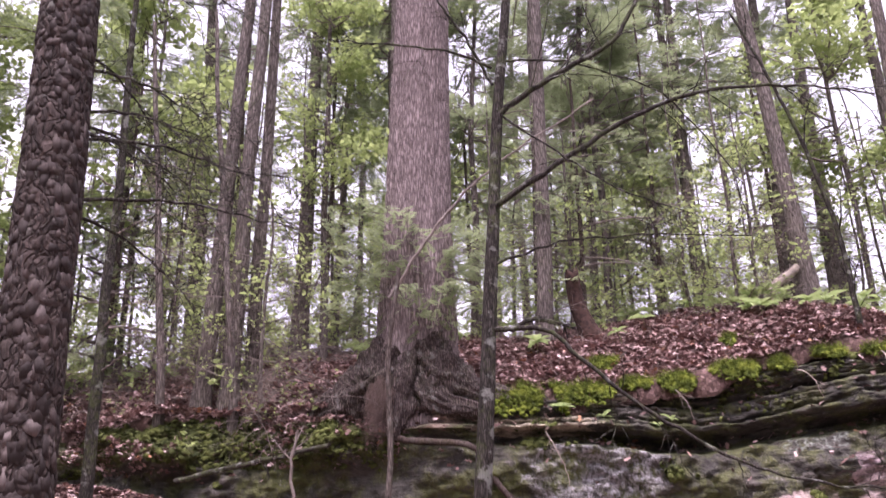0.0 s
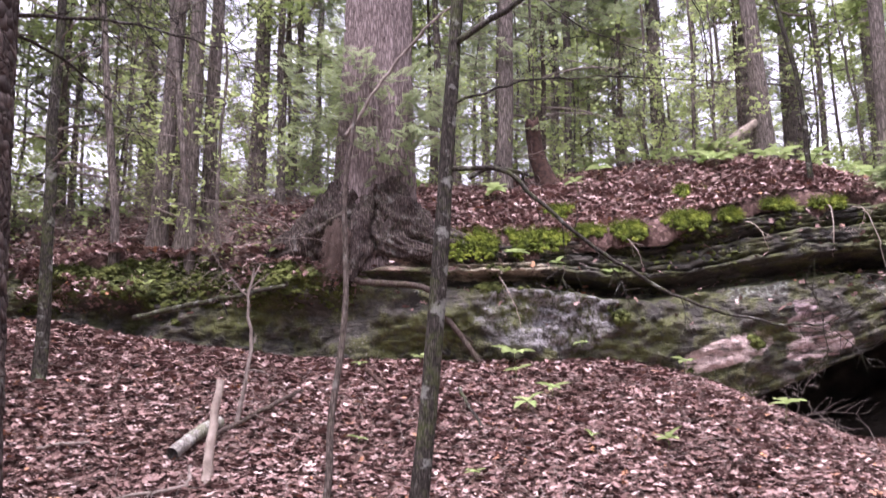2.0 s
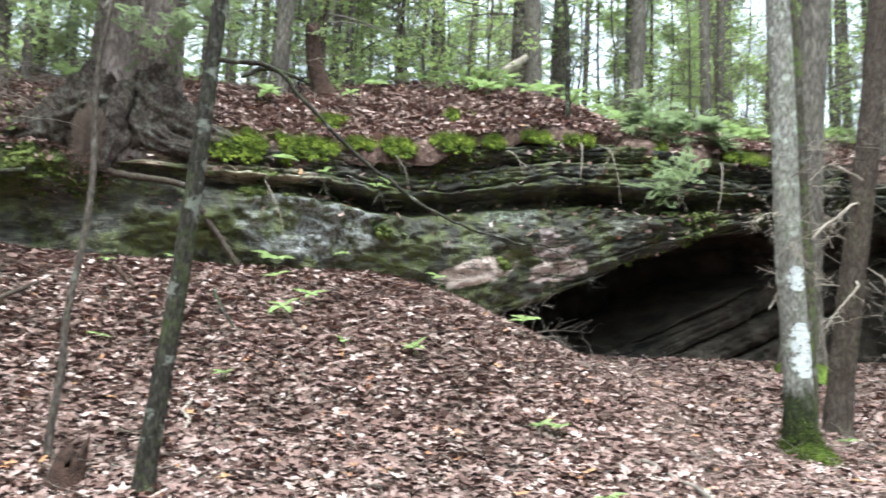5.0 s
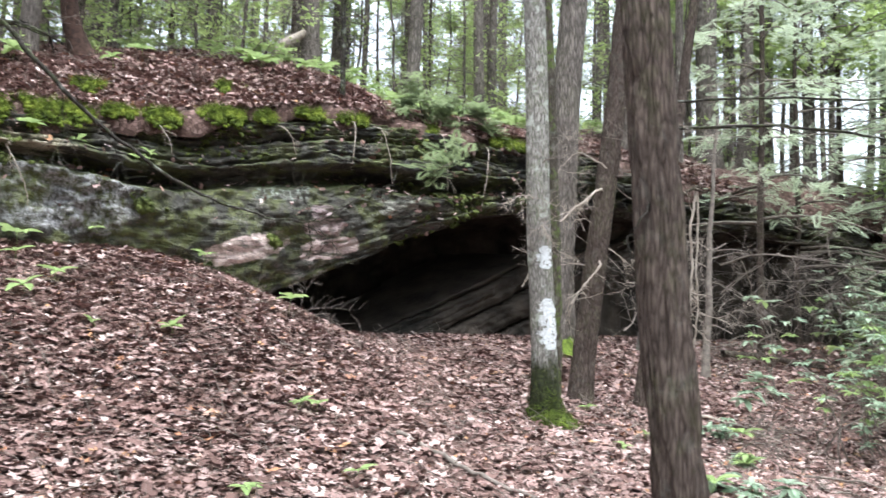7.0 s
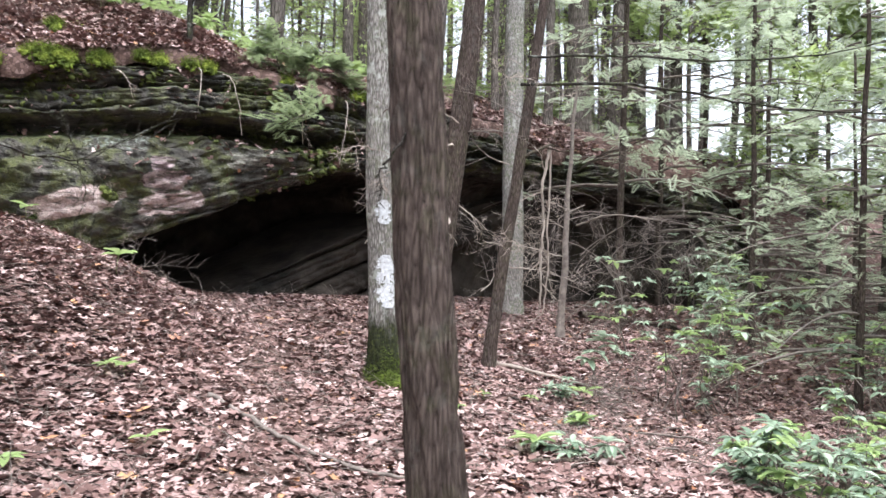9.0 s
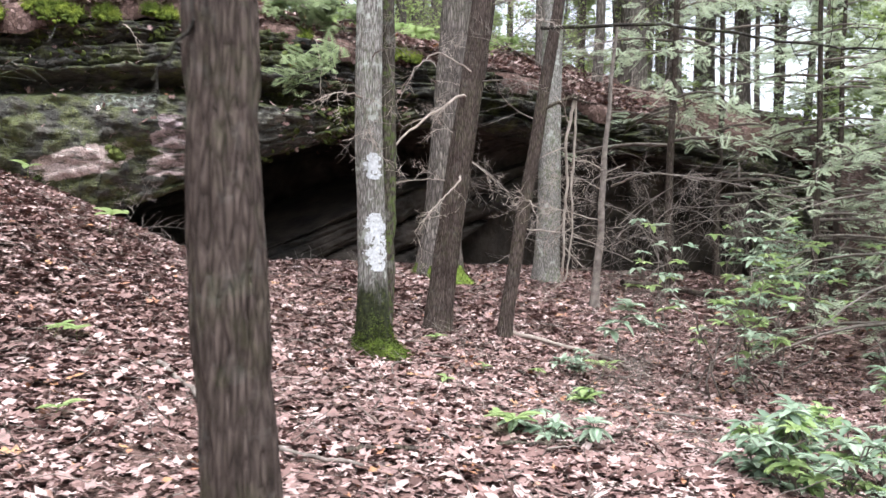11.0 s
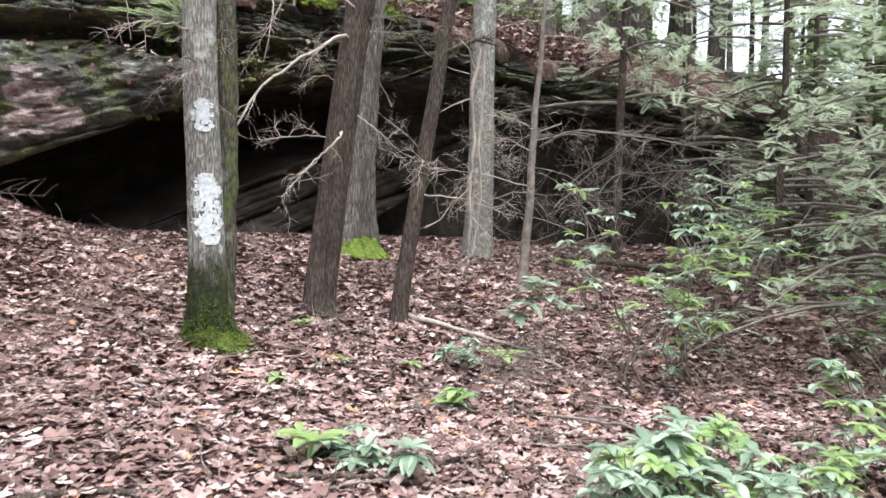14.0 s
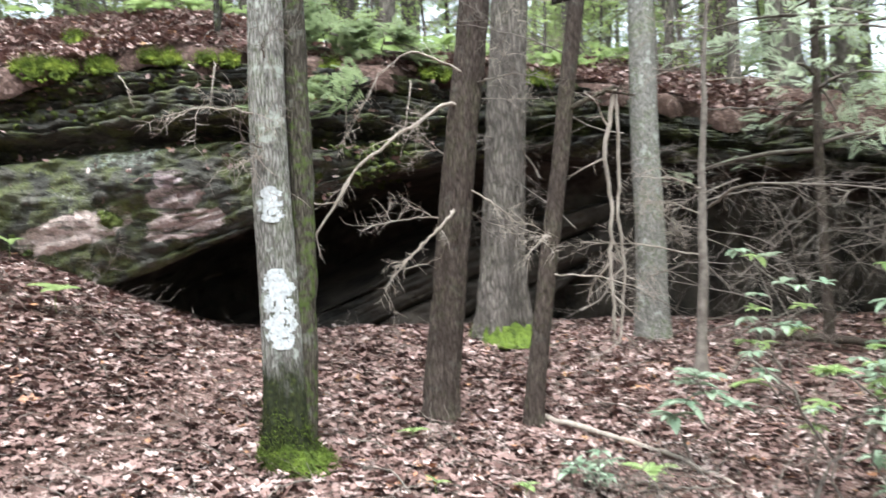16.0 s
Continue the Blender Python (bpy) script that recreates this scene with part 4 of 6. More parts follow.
for k, (x, y, lean, r) in enumerate(BACK):
    t_, p_, r_ = upright("tree", "straight forest tree rooted on the rock", x, y, (lean, 0.0), 14 if r > 0.08 else 7, r, r * 0.5, M_FAR, seed=40 + k, sides=14, rings=24, flare=1.3)
    t_["group"] = "trees on the rock"
    g = np.random.default_rng(200 + k)
    dead = []
    for i in range(9):
        q = g.integers(6, 20)
        a = g.uniform(0, 6.28)
        dead += dead_branch(g, p_[q], (math.cos(a), math.sin(a), 0.1), g.uniform(0.5, 1.4), 0.011, 1, 0.3)
    part("branchwork", mesh_of("branchwork", *join(dead), M_TWIG), t_)["kind"] = "stuff"

# ---- the woods all round ----
KINDS = [forest_tree(300, "hemlock", 15, 0.16, 5.0), forest_tree(301, "hemlock", 12, 0.10, 4.0), forest_tree(302, "pine", 18, 0.17, 6.5),
         forest_tree(303, "pine", 17, 0.13, 7.5), forest_tree(304, "beech", 9, 0.06, 2.6), forest_tree(305, "pine", 19, 0.2, 8), forest_tree(306, "beech", 13, 0.1, 4.0)]
SPOTS = ((-7, 17), (4, 18.5), (13.5, 15.5), (-1, 19), (-9, 14), (9, 20), (18, 16))
for ob, (x, y) in zip(KINDS, SPOTS):
    ob.location = (x, y, stand(x, y))
g = np.random.default_rng(21)
taken = list(SPOTS) + [(b[0], b[1]) for b in BACK]
count = 0
while count < 200:
    ring = g.random()
    if ring < 0.6:
        x, y = g.uniform(-24, 32), 15.5 + 28 * g.random() ** 1.3
    elif ring < 0.7:
        x, y = g.uniform(18.5, 36), g.uniform(-2, 16)
    elif ring < 0.84:
        x, y = g.uniform(-26, -6.5), g.uniform(0, 16)
    else:
        # unseen trees behind the walk, added to shade the rock face
        x, y = g.uniform(-20, 26), g.uniform(-20, -4)
    if min(math.hypot(x - a, y - b) for a, b in taken) < 0.9:
        continue
    taken.append((x, y))
    if (x < -3 and y > 10 and g.random() < 0.5) or (4 < x < 20 and 15 < y < 34 and g.random() < 0.6):
        continue
    k = g.choice(len(KINDS), p=(0.07, 0.12, 0.20, 0.22, 0.19, 0.08, 0.12))
    s = g.uniform(0.8, 1.2)
    copy_thing(KINDS[k], Matrix.LocRotScale((x, y, stand(x, y) - 0.05), Euler((0, 0, g.uniform(0, 6.28))), (s, s, s)))
    count += 1

for x, y, k in ((19.8, 8.2, 4), (22, 5, 6), (19.5, 11.6, 4), (23, 10, 6), (21.5, 2.6, 4), (24.5, 7.2, 6), (18.2, 13.4, 4), (21, 14.5, 6), (26, 4, 6), (26, 12, 6)):
    copy_thing(KINDS[k], Matrix.LocRotScale((x, y, stand(x, y) - 0.05), Euler((0, 0, x * 7.0)), (1.15, 1.15, 1.0)))

SAPS = [thicket_sapling(350 + k) for k in range(4)]
g = np.random.default_rng(23)
for k in range(72):
    if k % 3 == 0:
        x, y = g.uniform(-9, -2.2), g.uniform(12.2, 18)
    elif k % 2 == 1:
        x, y = g.uniform(-3, 9), 14.0 + 8 * g.random()
    else:
        x, y = g.uniform(9, 19), g.uniform(12, 18)
    at = Matrix.LocRotScale((x, y, stand(x, y) - 0.05), Euler((0, 0, g.uniform(0, 6.28))), (1, 1, g.uniform(0.7, 1.3)))
    if k < 4:
        SAPS[k].matrix_basis = at
    else:
        copy_thing(SAPS[k % 4], at)


# ---- branches and foliage of the nearer trees ----
def limb(name, parent, pts, r0, r1, material, seed=0, twigs=0, twig_len=0.4, sides=6):
    """One branch along a bent line, with its own twigs, as a part of a tree."""
    g = np.random.default_rng(seed)
    p = np.asarray(pts, float)
    s = np.linspace(0, len(p) - 1, len(p) * 5)
    q = np.stack([np.interp(s, np.arange(len(p)), p[:, k]) for k in range(3)], -1)
    ker = np.array([1, 2, 3, 2, 1]) / 9
    qq = np.concatenate([q[:1], q[:1], q, q[-1:], q[-1:]])
    q = np.concatenate([q[:1], sum(k * qq[i:i + len(q)] for i, k in enumerate(ker))[1:-1], q[-1:]])
    q[1:-1] += g.normal(0, 0.006, (len(q) - 2, 3))
    pieces = [tube(q, np.linspace(r0, r1, len(q)), sides)]
    for k in range(twigs):
        i = g.integers(len(q) // 5, len(q))
        ahead = q[min(i + 1, len(q) - 1)] - q[i - 1]
        ahead /= np.linalg.norm(ahead)
        d = ahead + g.normal(0, 0.7, 3)
        pieces += dead_branch(g, q[i], d, twig_len * g.uniform(0.4, 1.2), max(r1 * 0.8, 0.003), 1, 0.2)
    v, f = join(pieces)
    z = np.array(parent.location)
    return part(name, mesh_of(name, v - z, f, material), parent)


# the sapling before the big tree
limb("branch", sap_b, ((0.37, 5.45, 3.05), (0.74, 5.33, 3.03), (0.95, 5.21, 2.73), (1.29, 5.09, 2.4), (1.64, 4.97, 2.15), (1.91, 4.85, 2.0), (2.31, 4.73, 1.91), (2.49, 4.61, 1.91)), 0.019, 0.005, M_DARKBARK, 1, 12, 0.5)
limb("branch", sap_b, ((0.44, 5.45, 4.70), (0.78, 5.45, 4.98), (1.42, 5.45, 5.36), (1.69, 5.45, 5.9), (1.9, 5.4, 6.5)), 0.028, 0.009, M_DARKBARK, 2, 14, 0.7)
limb("branch", sap_b, ((0.42, 5.45, 3.97), (0.91, 5.45, 4.33), (1.49, 5.45, 4.7), (1.98, 5.45, 4.91), (2.68, 5.45, 4.97), (3.35, 5.45, 4.86)), 0.025, 0.007, M_DARKBARK, 3, 16, 0.7)
limb("branch", sap_b, ((0.40, 5.45, 3.52), (0.87, 5.45, 3.7), (1.47, 5.45, 3.74), (2.23, 5.45, 3.71)), 0.011, 0.003, M_DARKBARK, 4, 9, 0.5)
limb("branch", sap_b, ((0.44, 5.45, 5.14), (0.14, 5.45, 5.31), (-0.34, 5.45, 5.37), (-0.83, 5.45, 5.43)), 0.012, 0.004, M_DARKBARK, 5, 6, 0.4)
limb("branch", sap_b, ((0.44, 5.45, 4.99), (0.23, 5.45, 5.46), (0.02, 5.45, 5.79), (-0.2, 5.45, 6.3)), 0.013, 0.005, M_DARKBARK, 6, 6, 0.5)
limb("branch", sap_b, ((0.46, 5.45, 4.75), (0.9, 5.3, 4.3), (1.3, 5.2, 3.95), (1.7, 5.2, 3.8)), 0.009, 0.003, M_DARKBARK, 7, 10, 0.5)
limb("branch", sap_b, ((0.5, 5.45, 5.2), (1.0, 5.5, 5.25), (1.8, 5.6, 5.0), (2.2, 5.6, 4.4), (2.3, 5.6, 3.9)), 0.009, 0.003, M_DARKBARK, 8, 10, 0.6)
limb("branch", sap_c, ((-0.39, 6.24, 3.55), (-0.11, 6.24, 4.01), (0.22, 6.24, 4.46), (0.67, 6.24, 4.85), (1.38, 6.24, 5.34)), 0.016, 0.006, M_TWIG, 9, 6, 0.4)
for k in range(12):
    g = np.random.default_rng(400 + k)
    i = g.integers(12, 27)
    q = slp[i] + np.array(sap_l.location)
    a = g.uniform(0, 6.28)
    limb("branch", sap_l, (q, q + (0.5 * math.cos(a), 0.5 * math.sin(a), 0.15), q + (1.0 * math.cos(a), 1.0 * math.sin(a), 0.1)), 0.012, 0.004, M_TWIG, 410 + k, 6, 0.5)
# bent sapling rooted on the rock's edge
bent = holder("sapling", (6.1, 11.45, stand(6.1, 11.45)), "thin dark sapling bending over the rock", "tree")
limb("trunk", bent, ((6.1, 11.5, 4.0), (6.04, 11.45, 4.6), (6.02, 11.45, 6.09), (5.77, 11.45, 7.51), (5.45, 11.45, 8.74), (4.93, 11.45, 10.18)), 0.05, 0.02, M_DARKBARK, 30, 12, 0.8, 10)
# dead limbs of the pine
for k in range(14):
    g = np.random.default_rng(430 + k)
    zz = g.uniform(3.0, 5.6)
    q = np.array([np.interp(zz, pp[:, 2], pp[:, j]) for j in range(3)]) + np.array(pine.location)
    a = g.uniform(-0.6, 1.6)
    l = g.uniform(0.6, 1.5)
    d = np.array((math.cos(a), math.sin(a), g.uniform(-0.15, 0.2)))
    limb("branch", pine, (q, q + d * 0.5 * l, q + d * l + (0, 0, -0.15)), 0.012, 0.003, M_DARKBARK, 450 + k, 9, 0.6)

# the pale bare limbs before the hollow
limb("branch", tree_c, ((7.60, 7.28, 2.95), (7.44, 7.2, 2.95), (7.08, 7.2, 2.70), (6.69, 7.2, 2.42), (6.45, 7.2, 2.02), (6.25, 7.2, 1.70)), 0.019, 0.007, M_PALE, 40, 9, 0.45)
limb("branch", tree_c, ((7.52, 7.3, 2.08), (7.43, 7.15, 2.02), (7.25, 7.15, 1.83), (7.05, 7.15, 1.66), (6.86, 7.15, 1.43)), 0.014, 0.004, M_PALE, 41, 11, 0.3)
limb("branch", tree_c, ((7.55, 7.3, 2.3), (7.8, 7.2, 2.15), (8.0, 7.1, 1.95)), 0.009, 0.003, M_PALE, 42, 5, 0.3)
limb("branch", tree_c, ((7.62, 7.2, 3.2), (7.2, 7.3, 3.4), (6.9, 7.3, 3.2), (6.7, 7.3, 2.8)), 0.010, 0.003, M_PALE, 43, 7, 0.4)
# the broken limb of the leaning tree, with two bleached stems that hang from its end
limb("branch", tree_d, ((8.33, 6.95, 2.85), (8.64, 6.85, 3.00), (8.82, 6.85, 3.09)), 0.024, 0.02, M_BROWN, 47, 3, 0.3)
limb("hanging_stem", tree_d, ((8.80, 6.85, 3.06), (8.76, 6.85, 2.8), (8.69, 6.86, 2.49), (8.76, 6.87, 2.1), (8.74, 6.88, 1.6), (8.76, 6.9, 1.05)), 0.020, 0.013, M_PALE, 44, 8, 0.4)
limb("hanging_stem", tree_d, ((8.81, 6.84, 3.06), (8.83, 6.84, 2.5), (8.80, 6.86, 2.0), (8.86, 6.86, 1.5), (8.80, 6.9, 0.95)), 0.015, 0.009, M_PALE, 45, 6, 0.35)
limb("branch", tree_f, ((10.4, 7.7, 2.2), (10.1, 6.9, 2.32), (10.4, 6.1, 2.2), (10.9, 5.1, 1.94)), 0.016, 0.004, M_TWIG, 46, 20, 0.6)
for k in range(34):
    g = np.random.default_rng(500 + k)
    tr, line = ((tree_f, fp_), (tree_d, dp_), (tree_e, ep_), (tree_m, mp_), (tree_f, fp_), (tree_c, cp_), (blaze, bp_))[k % 7]
    zz = g.uniform(1.2, 4.0)
    q = np.array([np.interp(zz, line[:, 2], line[:, j]) for j in range(3)]) + np.array(tr.location)
    a = g.uniform(2.6, 6.6)
    l = g.uniform(0.6, 1.7) if tr is tree_f else g.uniform(0.3, 0.9)
    d = np.array((math.cos(a), math.sin(a), g.uniform(-0.3, 0.3)))
    limb("branch", tr, (q, q + d * 0.5 * l + (0, 0, 0.05), q + d * l), 0.009, 0.0025, M_PALE if k % 3 else M_TWIG, 540 + k, 7, 0.45, 5)
limb("branch", tree_d, ((8.25, 6.85, 3.75), (8.86, 5.87, 3.72), (9.35, 5.3, 3.62), (9.74, 4.76, 3.47), (10.09, 4.18, 3.35), (10.6, 3.4, 3.3), (11.0, 2.7, 3.1)), 0.022, 0.006, M_DARKBARK, 62, 12, 0.6)
limb("branch", tree_d, ((8.3, 6.8, 4.1), (9.1, 5.9, 4.1), (9.8, 5.0, 4.0), (10.6, 4.2, 4.1), (11.2, 3.4, 4.3)), 0.018, 0.005, M_DARKBARK, 63, 12, 0.6)
# the second stem beside the blazed one
M_TWINBARK = make_bark("mossy_brown_bark", (0.05, 0.042, 0.034), (0.12, 0.105, 0.085), 1.8, 0.9, 0.015, 0.15)
loc = np.array(blaze.location)
twin = np.array([(0.09, 0.0, -0.1), (0.11, 0.03, 0.5), (0.125, 0.06, 1.4), (0.10, 0.09, 2.4), (0.07, 0.12, 3.4), (0.01, 0.17, 5.0), (-0.12, 0.3, 9.0)]) + loc
limb("stem", blaze, twin, 0.095, 0.07, M_TWINBARK, 60, 0, 0, 24)
limb("branch", near_tree, ((2.87, 2.2, 1.95), (2.75, 2.2, 1.75), (2.70, 2.25, 1.65)), 0.007, 0.004, M_DARKBARK, 61, 1, 0.1)


# ---- white paint blaze ----
def blaze_patch(line, radii, z0, z1, aim, half, seed):
    g = np.random.default_rng(seed)
    nz, na = 90, 26
    zz = np.linspace(z0, z1, nz)
    v, keep = [], []
    rag = np.convolve(g.normal(0, 1.2, nz + 8), np.ones(7) / 7, "same")[4:-4]
    for i, z in enumerate(zz):
        c = np.array([np.interp(z, line[:, 2], line[:, k]) for k in range(3)])
        r = np.interp(z, line[:, 2], radii) * 1.03 + 0.004
        w = half * (1 + 0.45 * rag[i]) * min(1, (i + 3) / 16, (nz - i + 2) / 16) ** 0.7
        for a in np.linspace(-w, w, na):
            v.append(c + r * np.array((math.cos(aim + a), math.sin(aim + a), 0)))
    f = grid_faces(nz, na)
    v = np.array(v)
    mid = v[f].mean(1)
    wear = vnoise(mid[:, 0] * 60, mid[:, 1] * 60, mid[:, 2] * 38, seed) + 0.5 * vnoise(mid[:, 0] * 150, mid[:, 1] * 150, mid[:, 2] * 110, seed)
    col = np.arange(len(f)) % (na - 1)
    rim = np.minimum(col, na - 2 - col) / (na / 2)
    return v, f[wear + 0.75 * np.minimum(rim, 0.5) > 0.80]


aim = -1.75
part("paint_blaze", mesh_of("paint_blaze", *blaze_patch(bp_, br_, 0.74, 1.26, aim, 0.88, 1), M_BLAZE), blaze, "worn white paint blaze")
part("paint_blaze", mesh_of("paint_blaze", *blaze_patch(bp_, br_, 1.56, 1.80, aim - 0.1, 0.62, 2), M_BLAZE), blaze, "small worn white paint mark")


# ---- moss ----
def clump_shape():
    """A low rounded tuft, one unit wide."""
    v = [(0, 0, 0.5)]
    for r, z in ((0.35, 0.38), (0.5, 0.1), (0.5, -0.25)):
        v += [(r * math.cos(a), r * math.sin(a), z) for a in np.linspace(0, 2 * np.pi, 8, endpoint=False)]
    f = [(0, 1 + i, 1 + (i + 1) % 8) for i in range(8)]
    for k in (1, 9):
        for i in range(8):
            j = (i + 1) % 8
            f += [(k + i, k + 8 + i, k + 8 + j), (k + i, k + 8 + j, k + j)]
    return np.array(v), np.array(f)


CLUMP = clump_shape()
BLADE3 = np.array([(-0.1, 0, 0), (0.1, 0, 0), (0, 0.25, 1)])


def moss_cushion(x, d, rx, ry, height, seed):
    """A patch of moss tufts that creeps over the rock's edge, with fuzz of fine blades."""
    g = np.random.default_rng(seed)
    n = int(160 + 1500 * rx * ry)
    a, s = g.uniform(0, 2 * np.pi, n), np.sqrt(g.random(n))
    px, py = rx * s * np.cos(a), ry * s * np.sin(a)
    rag = vnoise(px * 4 + seed * 9, py * 4, 0, seed) > 0.32
    px, py, s = px[rag], py[rag], s[rag]
    n = len(px)
    pz = height * (1 - s ** 2) * 0.7 + np.where(py < -0.05, 1.1 * (py + 0.05), 0) + g.normal(0, 0.015, n)
    w = np.stack([px, py, pz], -1)
    tufts = scatter(CLUMP[0] * (1, 1, 0.8), CLUMP[1], w, turns(g, n, 0.3), g.uniform(0.035, 0.085, n))
    k = n * 22
    q = w[g.integers(0, n, k)] + g.normal(0, 0.035, (k, 3)) + (0, 0, 0.03)
    fuzz = scatter(BLADE3, np.array([[0, 1, 2]]), q, turns(g, k, 0.6), g.uniform(0.02, 0.045, k))
    return join([tufts, fuzz])


MATS = ((0.95, 0.1, 0.5, 0.34, 0.32), (1.5, 0.08, 0.5, 0.3, 0.26), (2.05, 0.08, 0.4, 0.24, 0.16), (2.75, 0.08, 0.22, 0.14, 0.06), (3.3, 0.05, 0.26, 0.2, 0.12), (4.1, 0.03, 0.34, 0.2, 0.14),
        (4.7, 0.05, 0.15, 0.12, 0.07), (5.35, 0.05, 0.22, 0.12, 0.06), (2.5, 0.75, 0.25, 0.2, 0.05), (4.5, 0.95, 0.25, 0.2, 0.05), (6.0, 0.03, 0.24, 0.12, 0.06), (7.3, 0.1, 0.3, 0.14, 0.05), (8.9, 0.1, 0.4, 0.16, 0.07), (10.1, 0.1, 0.4, 0.16, 0.06))
for k, (x, d, rx, ry, h) in enumerate(MATS):
    y = float(y_face(x)) + d + 0.1
    z = max(float(z_lip(x)) - 0.02, float(z_high(x, y)) - 0.1 if d < 0.3 else float(z_high(x, y)) - 0.02)
    ob = part("moss_cushion", mesh_of("moss_cushion", *moss_cushion(x, d, rx, ry, h, k), M_MOSS), None)
    ob.location = (x, y, z)
    tagged(ob, "bright yellow-green moss cushion on the rock's edge", "moss", "moss on the rock")

# darker moss and caught leaves on the bank and ledges of the rock
g = np.random.default_rng(44)
flat_v, flat_n = rv.reshape(-1, 3), rock_normal.reshape(-1, 3)
flat_n = np.where((flat_n[:, 1:2] > 0) & (np.abs(flat_n[:, 2:3]) < 0.99), -flat_n, flat_n)
bank = (flat_v[:, 0] < -0.6) & (flat_v[:, 0] > -5.5) & (flat_v[:, 2] > 2.9)
shelf = (np.abs(flat_n[:, 2]) > 0.6) & (flat_v[:, 2] > 2.4) & (flat_v[:, 0] < 9) & (flat_v[:, 0] > -4)
low = (flat_v[:, 2] < z_ledge(flat_v[:, 0])) & (flat_v[:, 2] > z_roof(flat_v[:, 0]) + 0.1) & (flat_v[:, 0] > -4) & (flat_v[:, 0] < 6.5)
mask = vnoise(flat_v[:, 0] * 1.3, flat_v[:, 2] * 2.2, flat_v[:, 1], 61) + 0.3 * vnoise(flat_v[:, 0] * 5, flat_v[:, 2] * 6, 0, 62)
pick = np.concatenate([g.choice(np.nonzero(bank & (mask > 0.55))[0], 1500), g.choice(np.nonzero(low & (mask > 0.98))[0], 900), g.choice(np.nonzero(shelf & (mask > 0.8))[0], 500)])
w = flat_v[pick] + g.normal(0, 0.02, (len(pick), 3))
tufts = scatter(CLUMP[0] * (1, 1, 0.6), CLUMP[1], w, turns(g, len(pick), 0.5), g.uniform(0.04, 0.11, len(pick)))
k = len(pick) * 14
q = w[g.integers(0, len(w), k)] + g.normal(0, 0.03, (k, 3))
fuzz = scatter(BLADE3, np.array([[0, 1, 2]]), q, turns(g, k, 0.9), g.uniform(0.02, 0.05, k))
M_BANKMOSS = plain("dark_bank_moss", (0.022, 0.03, 0.01), (0.11, 0.13, 0.035), 5, 0.95, 0.02)
tagged(part("rock_moss", mesh_of("rock_moss", *join([tufts, fuzz]), M_BANKMOSS), None), "dark green moss tufts growing on the rock face", "moss", kind="stuff")
pick = np.concatenate([g.choice(np.nonzero(bank & (mask < 0.62))[0], 1800), g.choice(np.nonzero(shelf)[0], 1100)])
ledge_spots = flat_v[pick] + g.normal(0, 0.02, (len(pick), 3)) + (0, -0.02, 0.03)


def moss_foot(tree, line, radii, top, seed, side=-1.0, cover=2.0, shell=True):
    """Moss that clothes the foot of a trunk, higher on one side."""
    g = np.random.default_rng(seed)
    n, rows = 30, 14
    v = []
    for i in range(n):
        a = 2 * np.pi * i / n
        hi = top * (0.45 + 0.55 * max(0, math.cos((a - side) / cover))) * (1 + 0.12 * math.sin(5 * a + seed) + 0.2 * math.sin(13 * a + 2 * seed) * math.sin(7 * a))
        for j in range(rows):
            z = -0.05 + (hi + 0.05) * j / (rows - 1)
            c = np.array([np.interp(z, line[:, 2], line[:, k]) for k in range(3)])
            r = np.interp(z, line[:, 2], radii) * 1.06 + 0.012 * (1 - j / (rows - 1)) + 0.006 * noise.noise((a * 3, z * 14, seed)) + 0.12 * max(0, 1 - z / 0.22) ** 2 * max(0, math.cos(a - side))
            r = r - 0.03 * (j == rows - 1)
            v.append(c + r * np.array((math.cos(a), math.sin(a), 0)))
    v = np.array(v)
    i, j = np.meshgrid(np.arange(n), np.arange(rows - 1), indexing="ij")
    k = (i + 1) % n
    f = np.stack([i * rows + j, k * rows + j, k * rows + j + 1, i * rows + j + 1], -1).reshape(-1, 4)
    m = 3500
    w = v[g.integers(0, n, m) * rows + (rows * g.random(m) ** 1.6).astype(int)] + g.normal(0, 0.012, (m, 3))
    blade = np.array([(-0.15, 0, 0), (0.15, 0, 0), (0.05, 0.3, 1), (-0.05, 0.3, 1)])
    b = scatter(blade, np.array([[0, 1, 2, 3]]), w, turns(g, m, 0.8), g.uniform(0.010, 0.028, m))
    return part("moss", mesh_of("moss", *join([(v, f), b] if shell else [b]), M_MOSSDARK if top > 0.5 else M_FOOTMOSS), tree, "green moss round the foot")


M_FOOTMOSS = plain("green_foot_moss", (0.032, 0.048, 0.010), (0.14, 0.19, 0.03), 14, 0.95, 0.02)
M_MOSSDARK = plain("dark_trunk_moss", (0.014, 0.018, 0.007), (0.06, 0.07, 0.018), 9, 0.95, 0.02)
moss_foot(blaze, bp_, br_ * 0.97, 0.62, 3, -1.2, 3.4, False)
moss_foot(blaze, bp_, br_ * 0.98, 0.13, 5, -0.55, 0.8)
moss_foot(blaze, bp_, br_, 0.34, 6, -0.55, 0.8, False)
moss_foot(tree_m, mp_, mr_, 0.45, 4, -1.2, 1.6)


